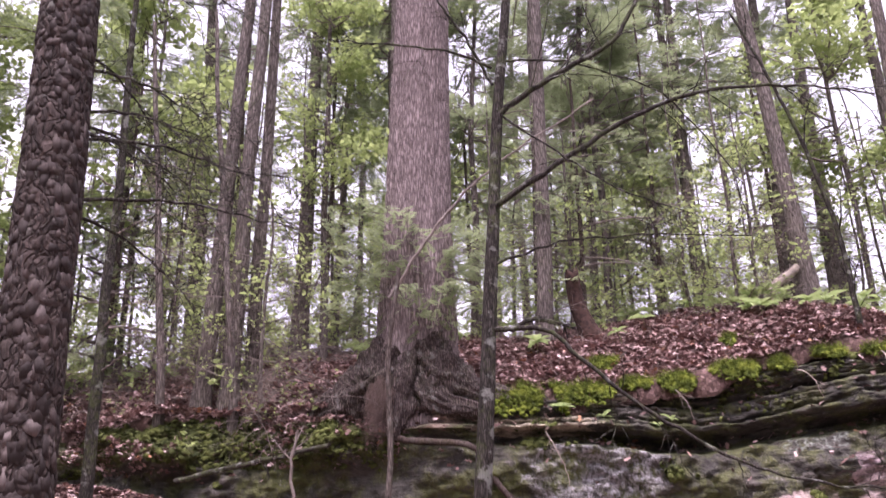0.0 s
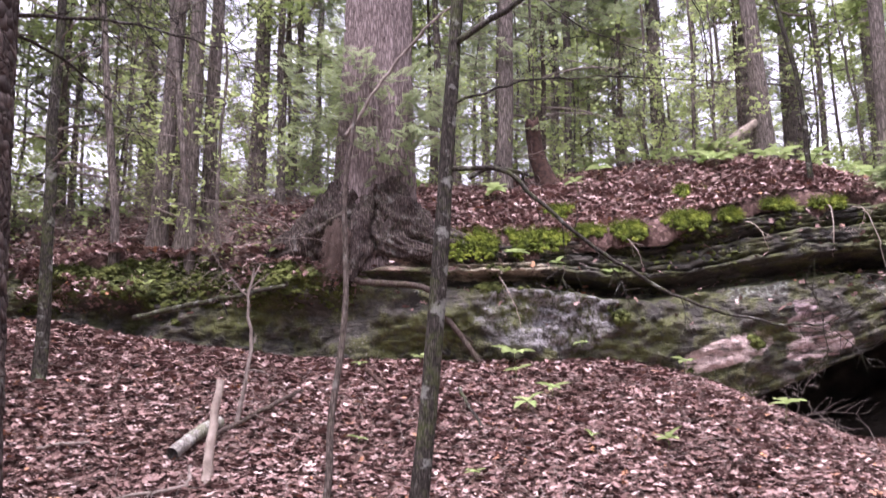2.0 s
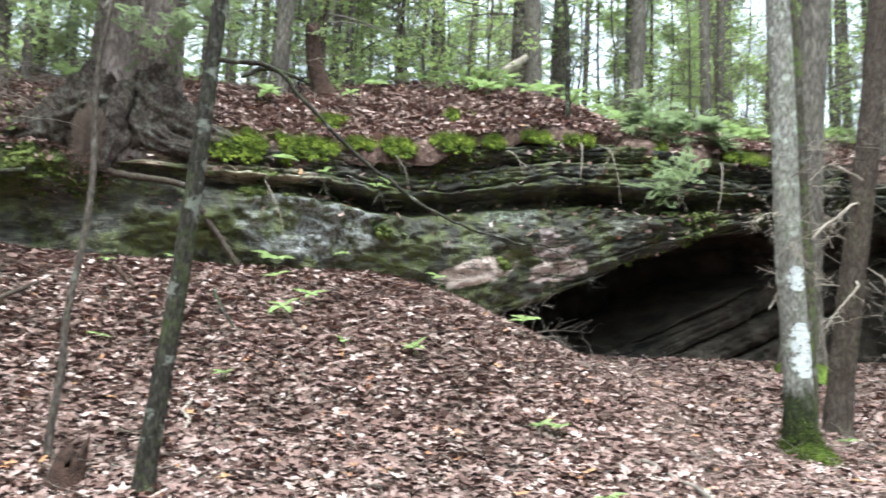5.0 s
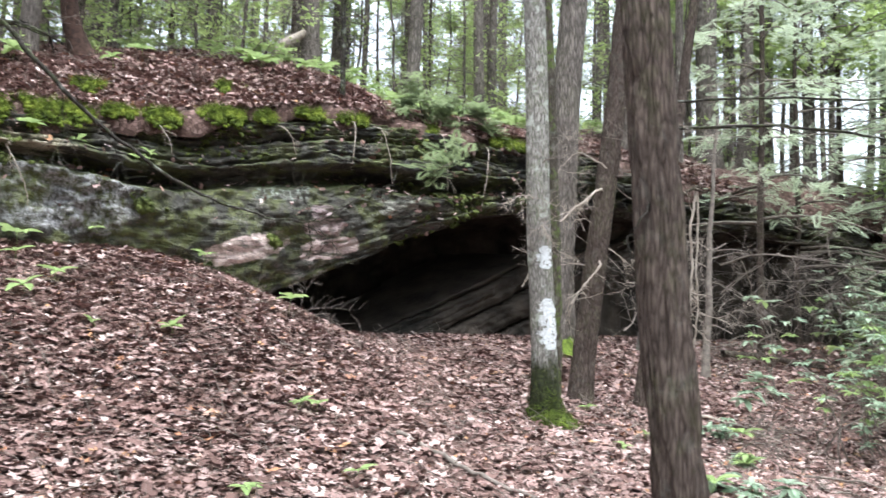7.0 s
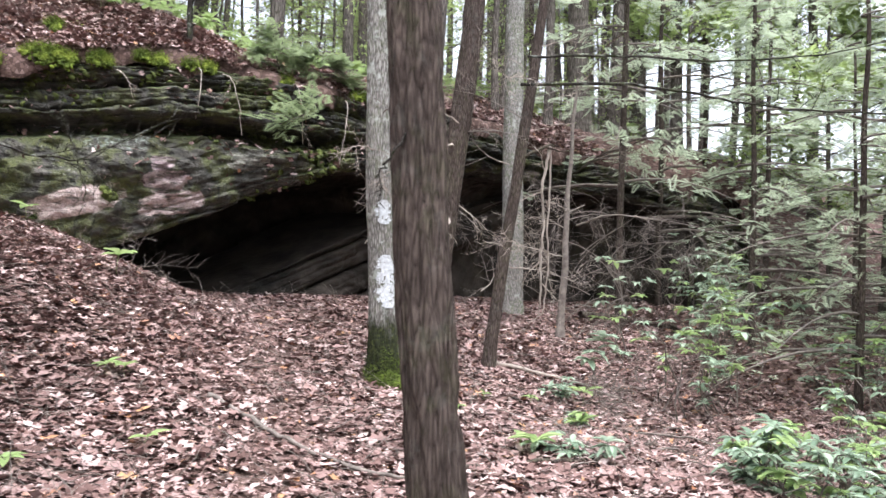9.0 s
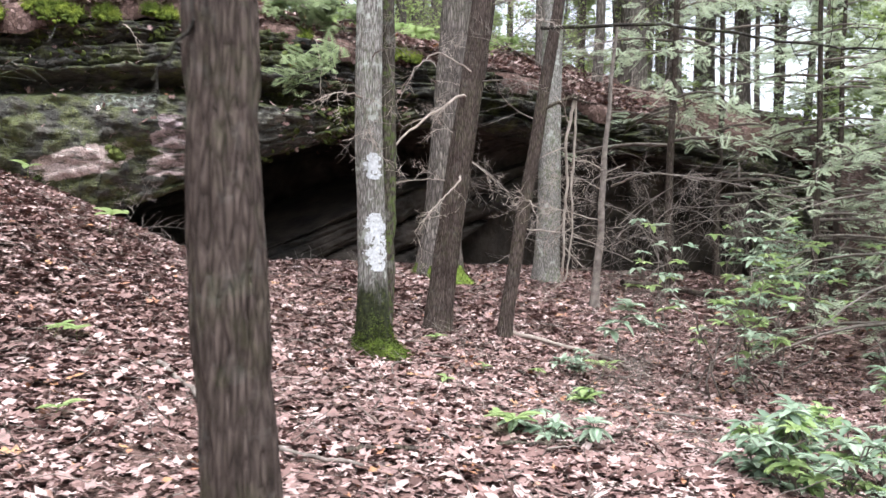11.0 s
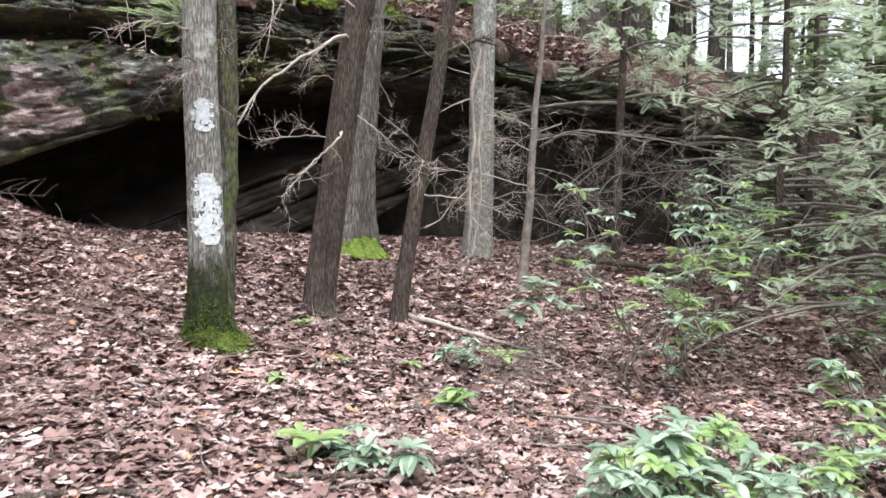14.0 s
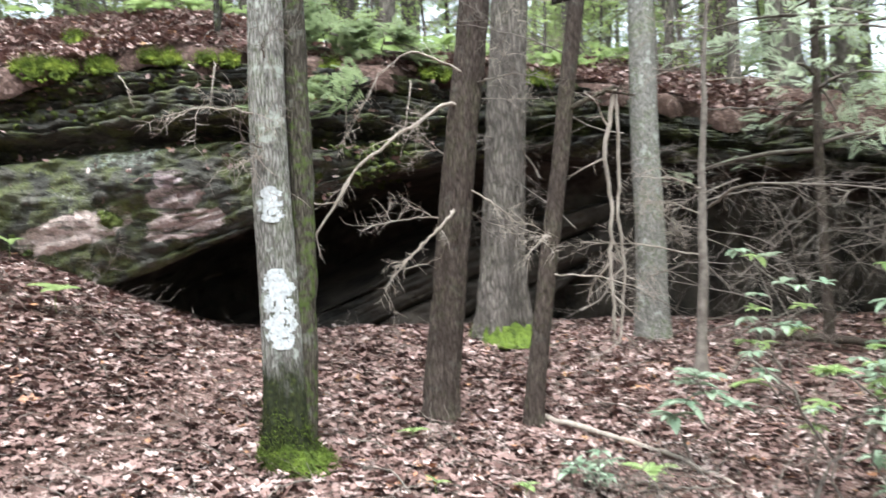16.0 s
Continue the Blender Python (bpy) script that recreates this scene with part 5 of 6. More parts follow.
# ---- leaf litter and twigs ----
# a dry lobed leaf: stalk end, midrib, tip, and three lobes on each side
LEAF_V = np.array([(0, -0.62, 0.06), (0, 0, 0.03), (0, 0.62, 0.10), (-0.34, -0.34, 0.14), (-0.10, -0.06, 0.04), (-0.44, 0.14, 0.16), (-0.10, 0.30, 0.04), (0.30, -0.28, 0.05), (0.10, 0.0, 0.05), (0.46, 0.20, 0.02), (0.09, 0.35, 0.05)])
SCRAP_V = np.array([(-0.5, -0.2, 0), (0.1, -0.35, 0.12), (0.5, 0.1, 0.02), (-0.1, 0.35, 0.14)])
SCRAP_F = np.array([(0, 1, 2), (0, 2, 3)])
LEAF_F = np.array([(0, 1, 3), (1, 4, 3), (1, 5, 4), (1, 6, 5), (1, 2, 6), (0, 7, 1), (1, 7, 8), (1, 8, 9), (1, 9, 10), (1, 10, 2)])
g = np.random.default_rng(91)


def litter(n, xs, ys, size, height, thin=None, tilt=0.3):
    x, y = g.uniform(*xs, n), ys[0] + (ys[1] - ys[0]) * g.random(n) ** 1.15
    if thin is not None:
        keep = g.random(n) > thin(x, y)
        x, y = x[keep], y[keep]
    z = height(x, y) + g.uniform(0.004, 0.035, len(x))
    return scatter(LEAF_V, LEAF_F, np.stack([x, y, z], -1), turns(g, len(x), tilt), size * g.uniform(0.55, 1.35, len(x)))


def trodden(x, y):
    """Where the footpath has worn the leaves away."""
    px = np.interp(y, (3, 4.5, 7, 9.5), (2.6, 3.6, 5.0, 6.4))
    return 0.85 * np.exp(-((x - px) / 0.55) ** 2)


tagged(part("leaf_litter", mesh_of("leaf_litter", *scatter(LEAF_V, LEAF_F, ledge_spots, turns(np.random.default_rng(5), len(ledge_spots), 0.5), np.random.default_rng(6).uniform(0.05, 0.11, len(ledge_spots))), M_LITTER), None), "fallen leaves caught on the ledges of the rock", "leaves", kind="stuff")
right_leaves = litter(9000, (12.5, 20), (2.5, 10.6), 0.11, z_low)
tagged(part("leaf_litter", mesh_of("leaf_litter", *right_leaves, M_LITTER), None), "brown fallen leaves among the laurel shrubs", "leaves", kind="stuff")
near_leaves = litter(72000, (-5.5, 12.5), (1.6, 11.6), 0.098, z_low, trodden, 0.24)
tagged(part("leaf_litter", mesh_of("leaf_litter", *near_leaves, M_LITTER), None), "brown and pinkish fallen leaves covering the ground", "leaves", kind="stuff")
n = 46000
x = g.uniform(-6.5, 15, n)
y = y_face(x) + 0.22 + 4.6 * g.random(n) ** 1.2
top_leaves = scatter(LEAF_V, LEAF_F, np.stack([x, y, z_cap(x, y) + g.uniform(0.004, 0.04, n)], -1), turns(g, n, 0.45), 0.10 * g.uniform(0.5, 1.3, n))
tagged(part("leaf_litter", mesh_of("leaf_litter", *top_leaves, M_LITTER), None), "brown fallen leaves on top of the rock", "leaves", kind="stuff")
n = 90000
x, y = g.uniform(-5.5, 12.5, n), 1.6 + 9.8 * g.random(n) ** 1.1
scraps = scatter(SCRAP_V, SCRAP_F, np.stack([x, y, z_low(x, y) + g.uniform(0.01, 0.04, n)], -1), turns(g, n, 0.35), g.uniform(0.02, 0.06, n))
tagged(part("leaf_scraps", mesh_of("leaf_scraps", *scraps, M_LITTER), None), "crumbled scraps of brown leaves between the whole ones", "leaves", kind="stuff")
twigs = []
for k in range(4200):
    up_here = k % 4 == 0
    if up_here:
        x = g.uniform(-6, 14)
        y = float(y_face(x)) + g.uniform(0.3, 3.6)
        z = float(z_cap(x, y))
    else:
        x, y = g.uniform(-5, 12), g.uniform(2.5, 10.4)
        z = float(z_low(x, y))
    a, l = g.uniform(0, 6.28), g.uniform(0.12, 0.6)
    e = np.array((math.cos(a), math.sin(a), 0)) * l
    ze = float(z_cap(x + e[0], y + e[1])) if up_here else float(z_low(x + e[0], y + e[1]))
    rise = g.uniform(0.02, 0.1) if k % 3 else g.uniform(0.1, 0.3)
    pts = wander((x, y, z + 0.015), (x + e[0], y + e[1], ze + rise), 6, 0.12 * l, k)
    twigs.append(tube(pts, np.linspace(1, 0.5, 6) * g.uniform(0.0015, 0.0045), 3))
tagged(part("fallen_twigs", mesh_of("fallen_twigs", *join(twigs), M_TWIG), None), "thin dry twigs strewn over the leaves", "twigs", kind="stuff")


# ---- small plants ----
def leaf_blade(n=5, wide=0.24, fold=0.12, droop=0.25):
    """An elliptic leaf one unit long along +x."""
    s = np.linspace(0, 1, n)
    w = wide * np.sin(np.pi * np.clip(s, 0.03, 0.97)) ** 0.8
    mid = np.stack([s, s * 0, -droop * s ** 2], -1)
    l = mid + np.stack([s * 0, w, fold * w / wide], -1)
    r = mid + np.stack([s * 0, -w, fold * w / wide], -1)
    v = np.concatenate([mid, l, r])
    f = [(i, i + 1, n + i + 1, n + i) for i in range(n - 1)] + [(i + 1, i, 2 * n + i, 2 * n + i + 1) for i in range(n - 1)]
    return v, np.array(f)


BLADE = leaf_blade()


def rosette(g, at, n, size, lift=0.35):
    """A whorl of leaves round a shoot's tip."""
    a = np.linspace(0, 2 * np.pi, n, endpoint=False) + g.normal(0, 0.25, n)
    out = []
    for k in a:
        u = g.normal(lift, 0.2)
        c, s = math.cos(k), math.sin(k)
        cu, su = math.cos(u), math.sin(u)
        m = np.array([(c * cu, -s, -c * su), (s * cu, c, -s * su), (su, 0, cu)])
        out.append((BLADE[0] @ m.T * size * g.uniform(0.7, 1.2) + at, BLADE[1]))
    return out


def seedling(x, y, size, tall, seed, leaves=6, z=None):
    g = np.random.default_rng(seed)
    z = stand(x, y) if z is None else z
    ob = holder("seedling", (x, y, z), "small seedling with a whorl of bright green leaves", "plant", "seedlings on the slope")
    top = np.array((g.normal(0, 0.02), g.normal(0, 0.02), tall))
    stem = part("stem", mesh_of("stem", *tube(wander((0, 0, -0.03), top, 5, 0.02, seed), np.full(5, 0.003), 4), M_FERN), ob)
    for v, f in rosette(g, top, leaves, size):
        part("leaf", mesh_of("leaf", v, f, M_FERN), stem)
    return ob


SEEDLINGS = ((1.55, 11.0, 0.30, 0.18), (0.3, 10.9, 0.16, 0.12), (-0.44, 10.9, 0.12, 0.10), (1.46, 10.28, 0.2, 0.12), (1.43, 9.17, 0.22, 0.10), (1.79, 9.7, 0.2, 0.12), (3.80, 10.9, 0.2, 0.2),
             (4.39, 9.38, 0.26, 0.22), (2.65, 8.23, 0.17, 0.12), (-0.35, 8.43, 0.12, 0.08), (0.74, 7.84, 0.13, 0.06), (3.49, 6.61, 0.16, 0.08), (1.99, 8.46, 0.1, 0.06),
             (7.01, 6.89, 0.14, 0.06), (7.09, 4.84, 0.16, 0.08), (6.78, 5.83, 0.1, 0.06), (7.31, 5.71, 0.1, 0.06), (5.63, 4.11, 0.2, 0.12), (6.05, 5.43, 0.12, 0.06), (3.33, 6.69, 0.12, 0.06), (2.24, 5.0, 0.12, 0.06),
             (3.03, 5.02, 0.13, 0.08), (5.65, 4.28, 0.14, 0.1), (8.28, 5.81, 0.2, 0.15))
for k, (x, y, s, h) in enumerate(SEEDLINGS):
    seedling(x, y, s * (1.2 if k == 0 else 0.95), h, 700 + k, 4 + k % 3)
# plants on the ledges and along the top of the rock
for k, (x, d, z, s) in enumerate(((1.66, -0.05, 3.55, 0.24), (2.22, 0.02, 3.42, 0.16), (2.94, 0.0, 3.28, 0.18), (2.5, -0.12, 2.3, 0.14), (3.1, -0.1, 3.35, 0.14))):
    seedling(x, float(y_face(x)) + d, s, 0.06, 740 + k, 5, z)
for k, (x, y, s) in enumerate(((1.6, 13.2, 0.34), (3.0, 13.3, 0.2), (5.2, 12.8, 0.3), (5.9, 12.6, 0.22), (6.7, 13.6, 0.32), (7.2, 13.5, 0.34), (7.7, 12.6, 0.3), (8.3, 12.4, 0.3), (9.3, 12.0, 0.3), (10.2, 12.3, 0.32), (3.6, 14.0, 0.25), (5.6, 14.2, 0.3), (8.8, 13.4, 0.34), (11.5, 12.6, 0.3))):
    seedling(x, y, s, 0.18, 760 + k, 7)

# low bright undergrowth beyond the crest
g = np.random.default_rng(801)
pieces = []
for k in range(1300):
    zone = (0, 1, 2, 1)[k % 4]
    if zone == 0:
        x, y = g.uniform(-14, -4.5), g.uniform(13.5, 24)
    elif zone == 1:
        x, y = g.uniform(5, 20), 13.0 + 9 * g.random() ** 1.5
    else:
        x, y = g.uniform(-4, 8), 15 + 10 * g.random()
    pieces += rosette(g, np.array((x, y, stand(x, y) + g.uniform(0.1, 0.35))), 6, g.uniform(0.10, 0.22))
tagged(part("undergrowth", mesh_of("undergrowth", *join(pieces), M_FERN), None), "bright green fern-like undergrowth among the trees", "undergrowth", kind="stuff")


# ---- shrubs ----
def shrub(x, y, label, stems, tall, spread, whorls, size, seed, young=0.3):
    g = np.random.default_rng(seed)
    z = stand(x, y)
    ob = holder("laurel_shrub", (x, y, z), label, "shrub", "laurel shrubs")
    for k in range(stems):
        old, fresh = [], []
        a = g.uniform(0, 6.28)
        rr = spread * math.sqrt(g.random())
        foot = np.array((math.cos(a) * rr * 0.35, math.sin(a) * rr * 0.35, -0.05))
        top = np.array((math.cos(a) * rr, math.sin(a) * rr, tall * g.uniform(0.45, 1.0)))
        line = wander(foot, top, 8, 0.25 * tall, seed * 31 + k)
        tubes = [tube(line, np.linspace(0.012 if tall > 1 else 0.008, 0.004, 8), 5)]
        for w in range(whorls):
            i = g.integers(3, 8) if tall < 1 else g.integers(4, 8)
            tip = line[i] + g.normal(0, 0.14, 3) * spread * (1, 1, 0.7)
            tip[2] = max(tip[2], 0.06)
            tubes.append(tube(wander(line[max(i - 1, 0)], tip, 4, 0.03, seed + w), np.linspace(0.004, 0.002, 4), 3))
            (fresh if g.random() < young else old).extend(rosette(g, tip, g.integers(5, 9), size * g.uniform(0.7, 1.15), g.uniform(-0.1, 0.35)))
        stem = part("stem", mesh_of("stem", *join(tubes), M_TWIG), ob, "crooked brown stem")
        if old:
            part("foliage", mesh_of("foliage", *join(old), M_RHODO), stem, "glossy grey-green leaves")["kind"] = "stuff"
        if fresh:
            part("new_growth", mesh_of("new_growth", *join(fresh), M_FERN), stem, "yellow-green young leaves")["kind"] = "stuff"
    return ob


NEAR_LAUREL, TALL_LAUREL = "low laurel shrub with glossy oval leaves by the path", "laurel shrub with crooked stems and fresh whorls of leaves"
shrub(6.75, 2.75, NEAR_LAUREL, 11, 0.5, 0.42, 6, 0.12, 11, 0.25)
shrub(7.25, 2.85, NEAR_LAUREL, 11, 0.55, 0.5, 6, 0.12, 12, 0.3)
shrub(7.25, 2.2, NEAR_LAUREL, 11, 0.5, 0.5, 6, 0.12, 26, 0.25)
shrub(8.1, 3.0, "low laurel shrub with pale new shoots", 10, 0.6, 0.55, 5, 0.12, 13, 0.5)
shrub(9.5, 5.4, TALL_LAUREL, 5, 1.65, 0.6, 5, 0.125, 14, 0.4)
shrub(10.4, 5.4, TALL_LAUREL, 5, 1.5, 0.6, 5, 0.125, 27, 0.5)
shrub(11.4, 5.8, TALL_LAUREL, 6, 1.8, 0.8, 5, 0.15, 15, 0.4)
shrub(12.6, 6.6, "tall laurel shrub among dead branches", 8, 2.0, 1.0, 6, 0.15, 16, 0.3)
shrub(10.7, 7.0, "thin laurel shrub with a few whorls of leaves", 4, 1.5, 0.5, 4, 0.14, 17, 0.3)
shrub(9.6, 3.2, "laurel shrub with fresh leaves", 6, 0.9, 0.6, 4, 0.14, 18, 0.4)
shrub(9.0, 6.0, "small laurel sapling with large drooping leaves", 2, 1.0, 0.22, 3, 0.22, 19, 0.0)
shrub(7.2, 5.0, "tiny laurel seedling among the leaves", 4, 0.22, 0.2, 3, 0.11, 20, 0.1)
shrub(7.75, 5.75, "tiny laurel seedling among the leaves", 5, 0.3, 0.2, 3, 0.10, 28, 0.0)
shrub(5.9, 3.9, "small laurel seedlings beside the path", 4, 0.2, 0.3, 3, 0.12, 22, 0.1)
shrub(12.0, 4.0, "laurel shrub with fresh leaves", 9, 1.3, 0.9, 6, 0.14, 24, 0.4)
shrub(14.3, 7.6, "tall laurel shrub among dead branches", 9, 1.8, 1.0, 7, 0.15, 25, 0.3)
shrub(13.6, 5.0, "tall laurel shrub with fresh leaves", 9, 1.8, 1.1, 7, 0.15, 23, 0.3)


# ---- young hemlocks with airy boughs ----
def young_hemlock(x, y, tall, low, reach, boughs, seed, r=0.05, per=26, size=0.3):
    g = np.random.default_rng(seed)
    at = (x, y, stand(x, y))
    ob = holder("young_hemlock", at, "young hemlock with loose drooping sprays of soft green needles", "tree", "young hemlocks")
    me, p, r_ = trunk_mesh("trunk", at, (x + g.normal(0, 0.1), y + g.normal(0, 0.1), at[2] + tall), r, r * 0.4, M_BROWN, 1.2, 12, 24, 0.06, seed)
    part("trunk", me, ob)
    wood, leaves = conifer_crown(g, tall, low, reach, boughs, per, size)
    part("bough_frame", mesh_of("bough_frame", *wood, M_TWIG), ob)["kind"] = "stuff"
    # right-hand trees get the needle colour paled for haze
    part("needles", mesh_of("needles", *leaves, M_HAZY_NEEDLE if x > 9 and y < 15 else M_NEEDLE, False), ob, "sprays of soft green needles")["kind"] = "stuff"
    return ob


HEMLOCKS = {}
g = np.random.default_rng(815)
HEMLOCK_SPOTS = ((12.6, 4.6), (14.6, 7.2), (11.6, 2.4), (15.5, 4.4), (13.6, 2.4), (13.2, 9), (16.4, 6.2), (16.2, 10.2), (18.8, 5.5), (19, 9.6), (21.4, 7.2), (20.6, 11.8), (17.5, 8.5), (15.2, 13.2), (20.5, 7), (19, 3), (7.4, 11.2), (8.1, 11.1), (2.9, 15.8), (5, 17.5), (-2.4, 16.5), (-6.2, 14.8), (-8.5, 11), (8, 18.2), (0.8, 18.2), (11.5, 17.5), (-5, 18.5))
for k, (x, y) in enumerate(HEMLOCK_SPOTS):
    # the right-hand trees take the haze-paled needle colour
    soft = x > 9 and y < 15
    key = (soft, k % 3)
    if 10.9 < y < 11.5 and 7 < x < 9:
        young_hemlock(x, y, 0.7, 0.05, 0.6, 9, 820 + k, 0.012, 20)
        continue
    if key not in HEMLOCKS:
        HEMLOCKS[key] = young_hemlock(x, y, (6.5, 8, 9)[k % 3], (0.6, 1.2, 1.8)[k % 3], 2.4, 44, 820 + k, 0.06, 21, 0.22)
    else:
        s = g.uniform(0.85, 1.2)
        copy_thing(HEMLOCKS[key], Matrix.LocRotScale((x, y, stand(x, y)), Euler((0, 0, g.uniform(0, 6.28))), (s, s, s)))

# the sprig that hangs over the rock's edge
sprig = holder("hemlock_sprig", (7.67, 10.6, 4.05), "drooping sprig of pale green hemlock needles over the rock's edge", "plant")
g = np.random.default_rng(61)
line = np.array([(7.67, 10.75, 4.1), (7.4, 10.1, 3.85), (7.05, 9.8, 3.6), (6.55, 9.7, 3.35)])
where, head = [], []
for k in range(60):
    u = g.random() ** 0.8 * 3
    where.append([np.interp(u, range(4), line[:, j]) for j in range(3)] + g.normal(0, 0.07, 3))
    head.append(math.pi + 0.3 + g.normal(0, 0.7))
loc = np.array(sprig.location)
part("stem", mesh_of("stem", *tube(line - loc, (0.012, 0.009, 0.006, 0.003), 5), M_TWIG), sprig)
part("needles", mesh_of("needles", *scatter(*SPRAY, np.array(where) - loc, turns(g, 60, 0.35, np.array(head)), g.uniform(0.2, 0.42, 60)), M_NEEDLE, False), sprig)["kind"] = "stuff"


# ---- dead branches tangled at the foot of the far rock ----
def brush_pile(x, y, tall, wide, n, seed, long=1.0):
    g = np.random.default_rng(seed)
    at = (x, y, stand(x, y))
    ob = holder("dead_brush", at, "tangle of dead grey branches before the rock", "branches", "dead brush")
    pieces = []
    for k in range(n):
        s = np.array((g.normal(0, wide), g.normal(0, wide * 0.5), g.uniform(0.0, tall)))
        a = g.uniform(0, 6.28)
        pieces += dead_branch(g, s, (math.cos(a), 0.5 * math.sin(a), g.normal(0, 0.45)), long * g.uniform(0.7, 1.8), g.uniform(0.005, 0.012) * long, 2 if k % 3 == 0 else 1, 0.3)
    part("brushwood", mesh_of("brushwood", *join(pieces), M_TWIG), ob)["kind"] = "stuff"


brush_pile(12.2, 8.8, 2.4, 0.9, 32, 1)
brush_pile(13.6, 8.4, 2.6, 1.0, 32, 2)
brush_pile(11.3, 8.0, 1.6, 0.7, 18, 3)
brush_pile(14.8, 7.2, 2.2, 1.0, 28, 4)
brush_pile(10.0, 9.2, 2.6, 0.6, 12, 5)
brush_pile(4.5, 9.5, 0.06, 0.35, 9, 6, 0.5)
brush_pile(7.99, 5.35, 0.16, 0.45, 16, 9, 0.6)
brush_pile(8.37, 5.10, 0.14, 0.4, 14, 10, 0.6)
brush_pile(-1.9, 11.9, 0.9, 0.5, 20, 8)


# ---- stumps, logs and sticks ----
def stump(name, x, y, tall, r, label, seed, lean=(0, 0), ragged=0.3, material=None):
    """A broken hollow stump with a splintered rim."""
    g = np.random.default_rng(seed)
    n, rows = 22, 16
    rim = 1 + ragged * np.convolve(g.normal(0, 1, n + 4), np.ones(2) / 2, "same")[2:-2]
    v = []
    for j in range(rows):
        s = j / (rows - 1)
        for i in range(n):
            a = 2 * np.pi * i / n
            h = tall * s * (1 + (rim[i] - 1) * s)
            rr = r * (1 + 0.5 * math.exp(-h / (r * 1.2)) - 0.25 * s) * (1 + 0.10 * noise.noise((math.cos(a) * 2, math.sin(a) * 2, h * 4 + seed)))
            bend = (lean[0] * h + 0.25 * lean[0] * math.sin(3 * h), lean[1] * h)
            v.append((rr * math.cos(a) + bend[0], rr * math.sin(a) + bend[1], h - 0.08))
    top = len(v) - n
    for i in range(n):
        x0, y0, z0 = v[top + i]
        v.append((x0 * 0.7 + lean[0] * tall * 0.3, y0 * 0.7, z0 - tall * 0.35))
    f = []
    for j in range(rows):
        for i in range(n):
            k = (i + 1) % n
            f.append((j * n + i, j * n + k, (j + 1) * n + k, (j + 1) * n + i))
    ob = part(name, mesh_of(name, np.array(v), np.array(f), material or M_ROT), None)
    ob.location = (x, y, stand(x, y))
    return tagged(ob, label, "stump")


stump("tree_stump", -0.38, 5.72, 0.28, 0.11, "small rotten dark stump in the leaves", 1, (0.1, 0), 0.45)
stump("tree_stump", 2.75, 14.3, 1.25, 0.17, "tall broken dark stump leaning on top of the rock", 2, (-0.28, 0.0), 0.12)


def log(name, pts, r0, r1, label, material, seed, sink=0.3, category="branch", sides=10, twigs=0):
    """A fallen branch that lies on the ground along a bent line; heights are above the ground."""
    p = [(x, y, stand(x, y) + h + r0 * (1 - sink)) for x, y, h in pts]
    ob = holder(name, p[0], label, category)
    limb("wood", ob, p, r0, r1, material, seed, twigs, 0.3, sides)
    return ob


log("fallen_branch", ((8.19, 7.25, 0.02), (8.5, 6.7, 0.03), (8.75, 6.2, 0.02), (9.05, 5.65, 0.0)), 0.028, 0.014, "long pale fallen branch on the leaves", M_PALE, 70)
log("fallen_log", ((-2.04, 7.97, 0.05), (-1.9, 8.35, 0.08), (-1.75, 8.6, 0.06)), 0.065, 0.06, "short bark-covered log with a pale broken end", M_GREY, 71)
log("fallen_branch", ((-1.78, 8.45, 0.02), (-1.4, 9.0, 0.06), (-1.05, 9.5, 0.12)), 0.03, 0.02, "crooked brown fallen branch", M_BROWN, 72, twigs=3)
log("fallen_branch", ((-1.85, 7.9, 0.0), (-1.75, 7.43, 0.02), (-2.1, 7.35, 0.04), (-2.5, 7.28, 0.0)), 0.022, 0.012, "crooked fallen branch on the leaves", M_TWIG, 73, twigs=3)
log("fallen_branch", ((-0.14, 6.73, 0.0), (0.25, 6.6, 0.01), (0.68, 6.5, 0.0)), 0.022, 0.018, "rotting brown branch in the leaves", M_BROWN, 74)
log("fallen_branch", ((0.43, 7.3, 0.02), (0.36, 7.05, 0.06), (0.42, 6.9, 0.05), (0.37, 6.75, 0.02)), 0.014, 0.01, "pale crooked stick on the leaves", M_PALE, 75)
log("fallen_branch", ((-3.3, 8.1, 0.02), (-3.1, 8.13, 0.05), (-2.85, 8.16, 0.05)), 0.018, 0.012, "straight fallen stick on the leaves", M_TWIG, 76)
log("fallen_branch", ((0.7, 9.4, 0.15), (0.78, 9.1, 0.1), (0.9, 8.7, 0.0)), 0.02, 0.014, "dark fallen branch on the slope", M_DARKBARK, 77)
log("fallen_branch", ((-0.38, 10.4, 0.12), (-0.25, 10.1, 0.06), (-0.1, 9.82, 0.0)), 0.03, 0.022, "dark rotting branch below the rock", M_ROT, 78)
log("fallen_branch", ((5.13, 6.26, 0.0), (5.46, 6.45, 0.02)), 0.014, 0.01, "short stick on the path", M_BROWN, 79)
log("fallen_branch", ((5.36, 3.99, 0.01), (5.7, 3.8, 0.03), (6.1, 3.75, 0.02), (6.6, 3.95, 0.05)), 0.018, 0.01, "fallen branch across the path's edge", M_BROWN, 80, twigs=4)
log("fallen_log", ((12.0, 8.9, 0.1), (12.82, 8.7, 0.1), (13.8, 8.2, 0.05)), 0.06, 0.045, "dark fallen log before the far rock", M_BROWN, 81)
CURVED = ((3.87, 5.88, 0.02), (3.88, 5.10, 0.02), (3.86, 4.50, 0.02), (3.99, 3.99, 0.02), (4.29, 3.73, 0.02))
log("fallen_branch", CURVED, 0.02, 0.011, "thin curved fallen branch", M_TWIG, 82)
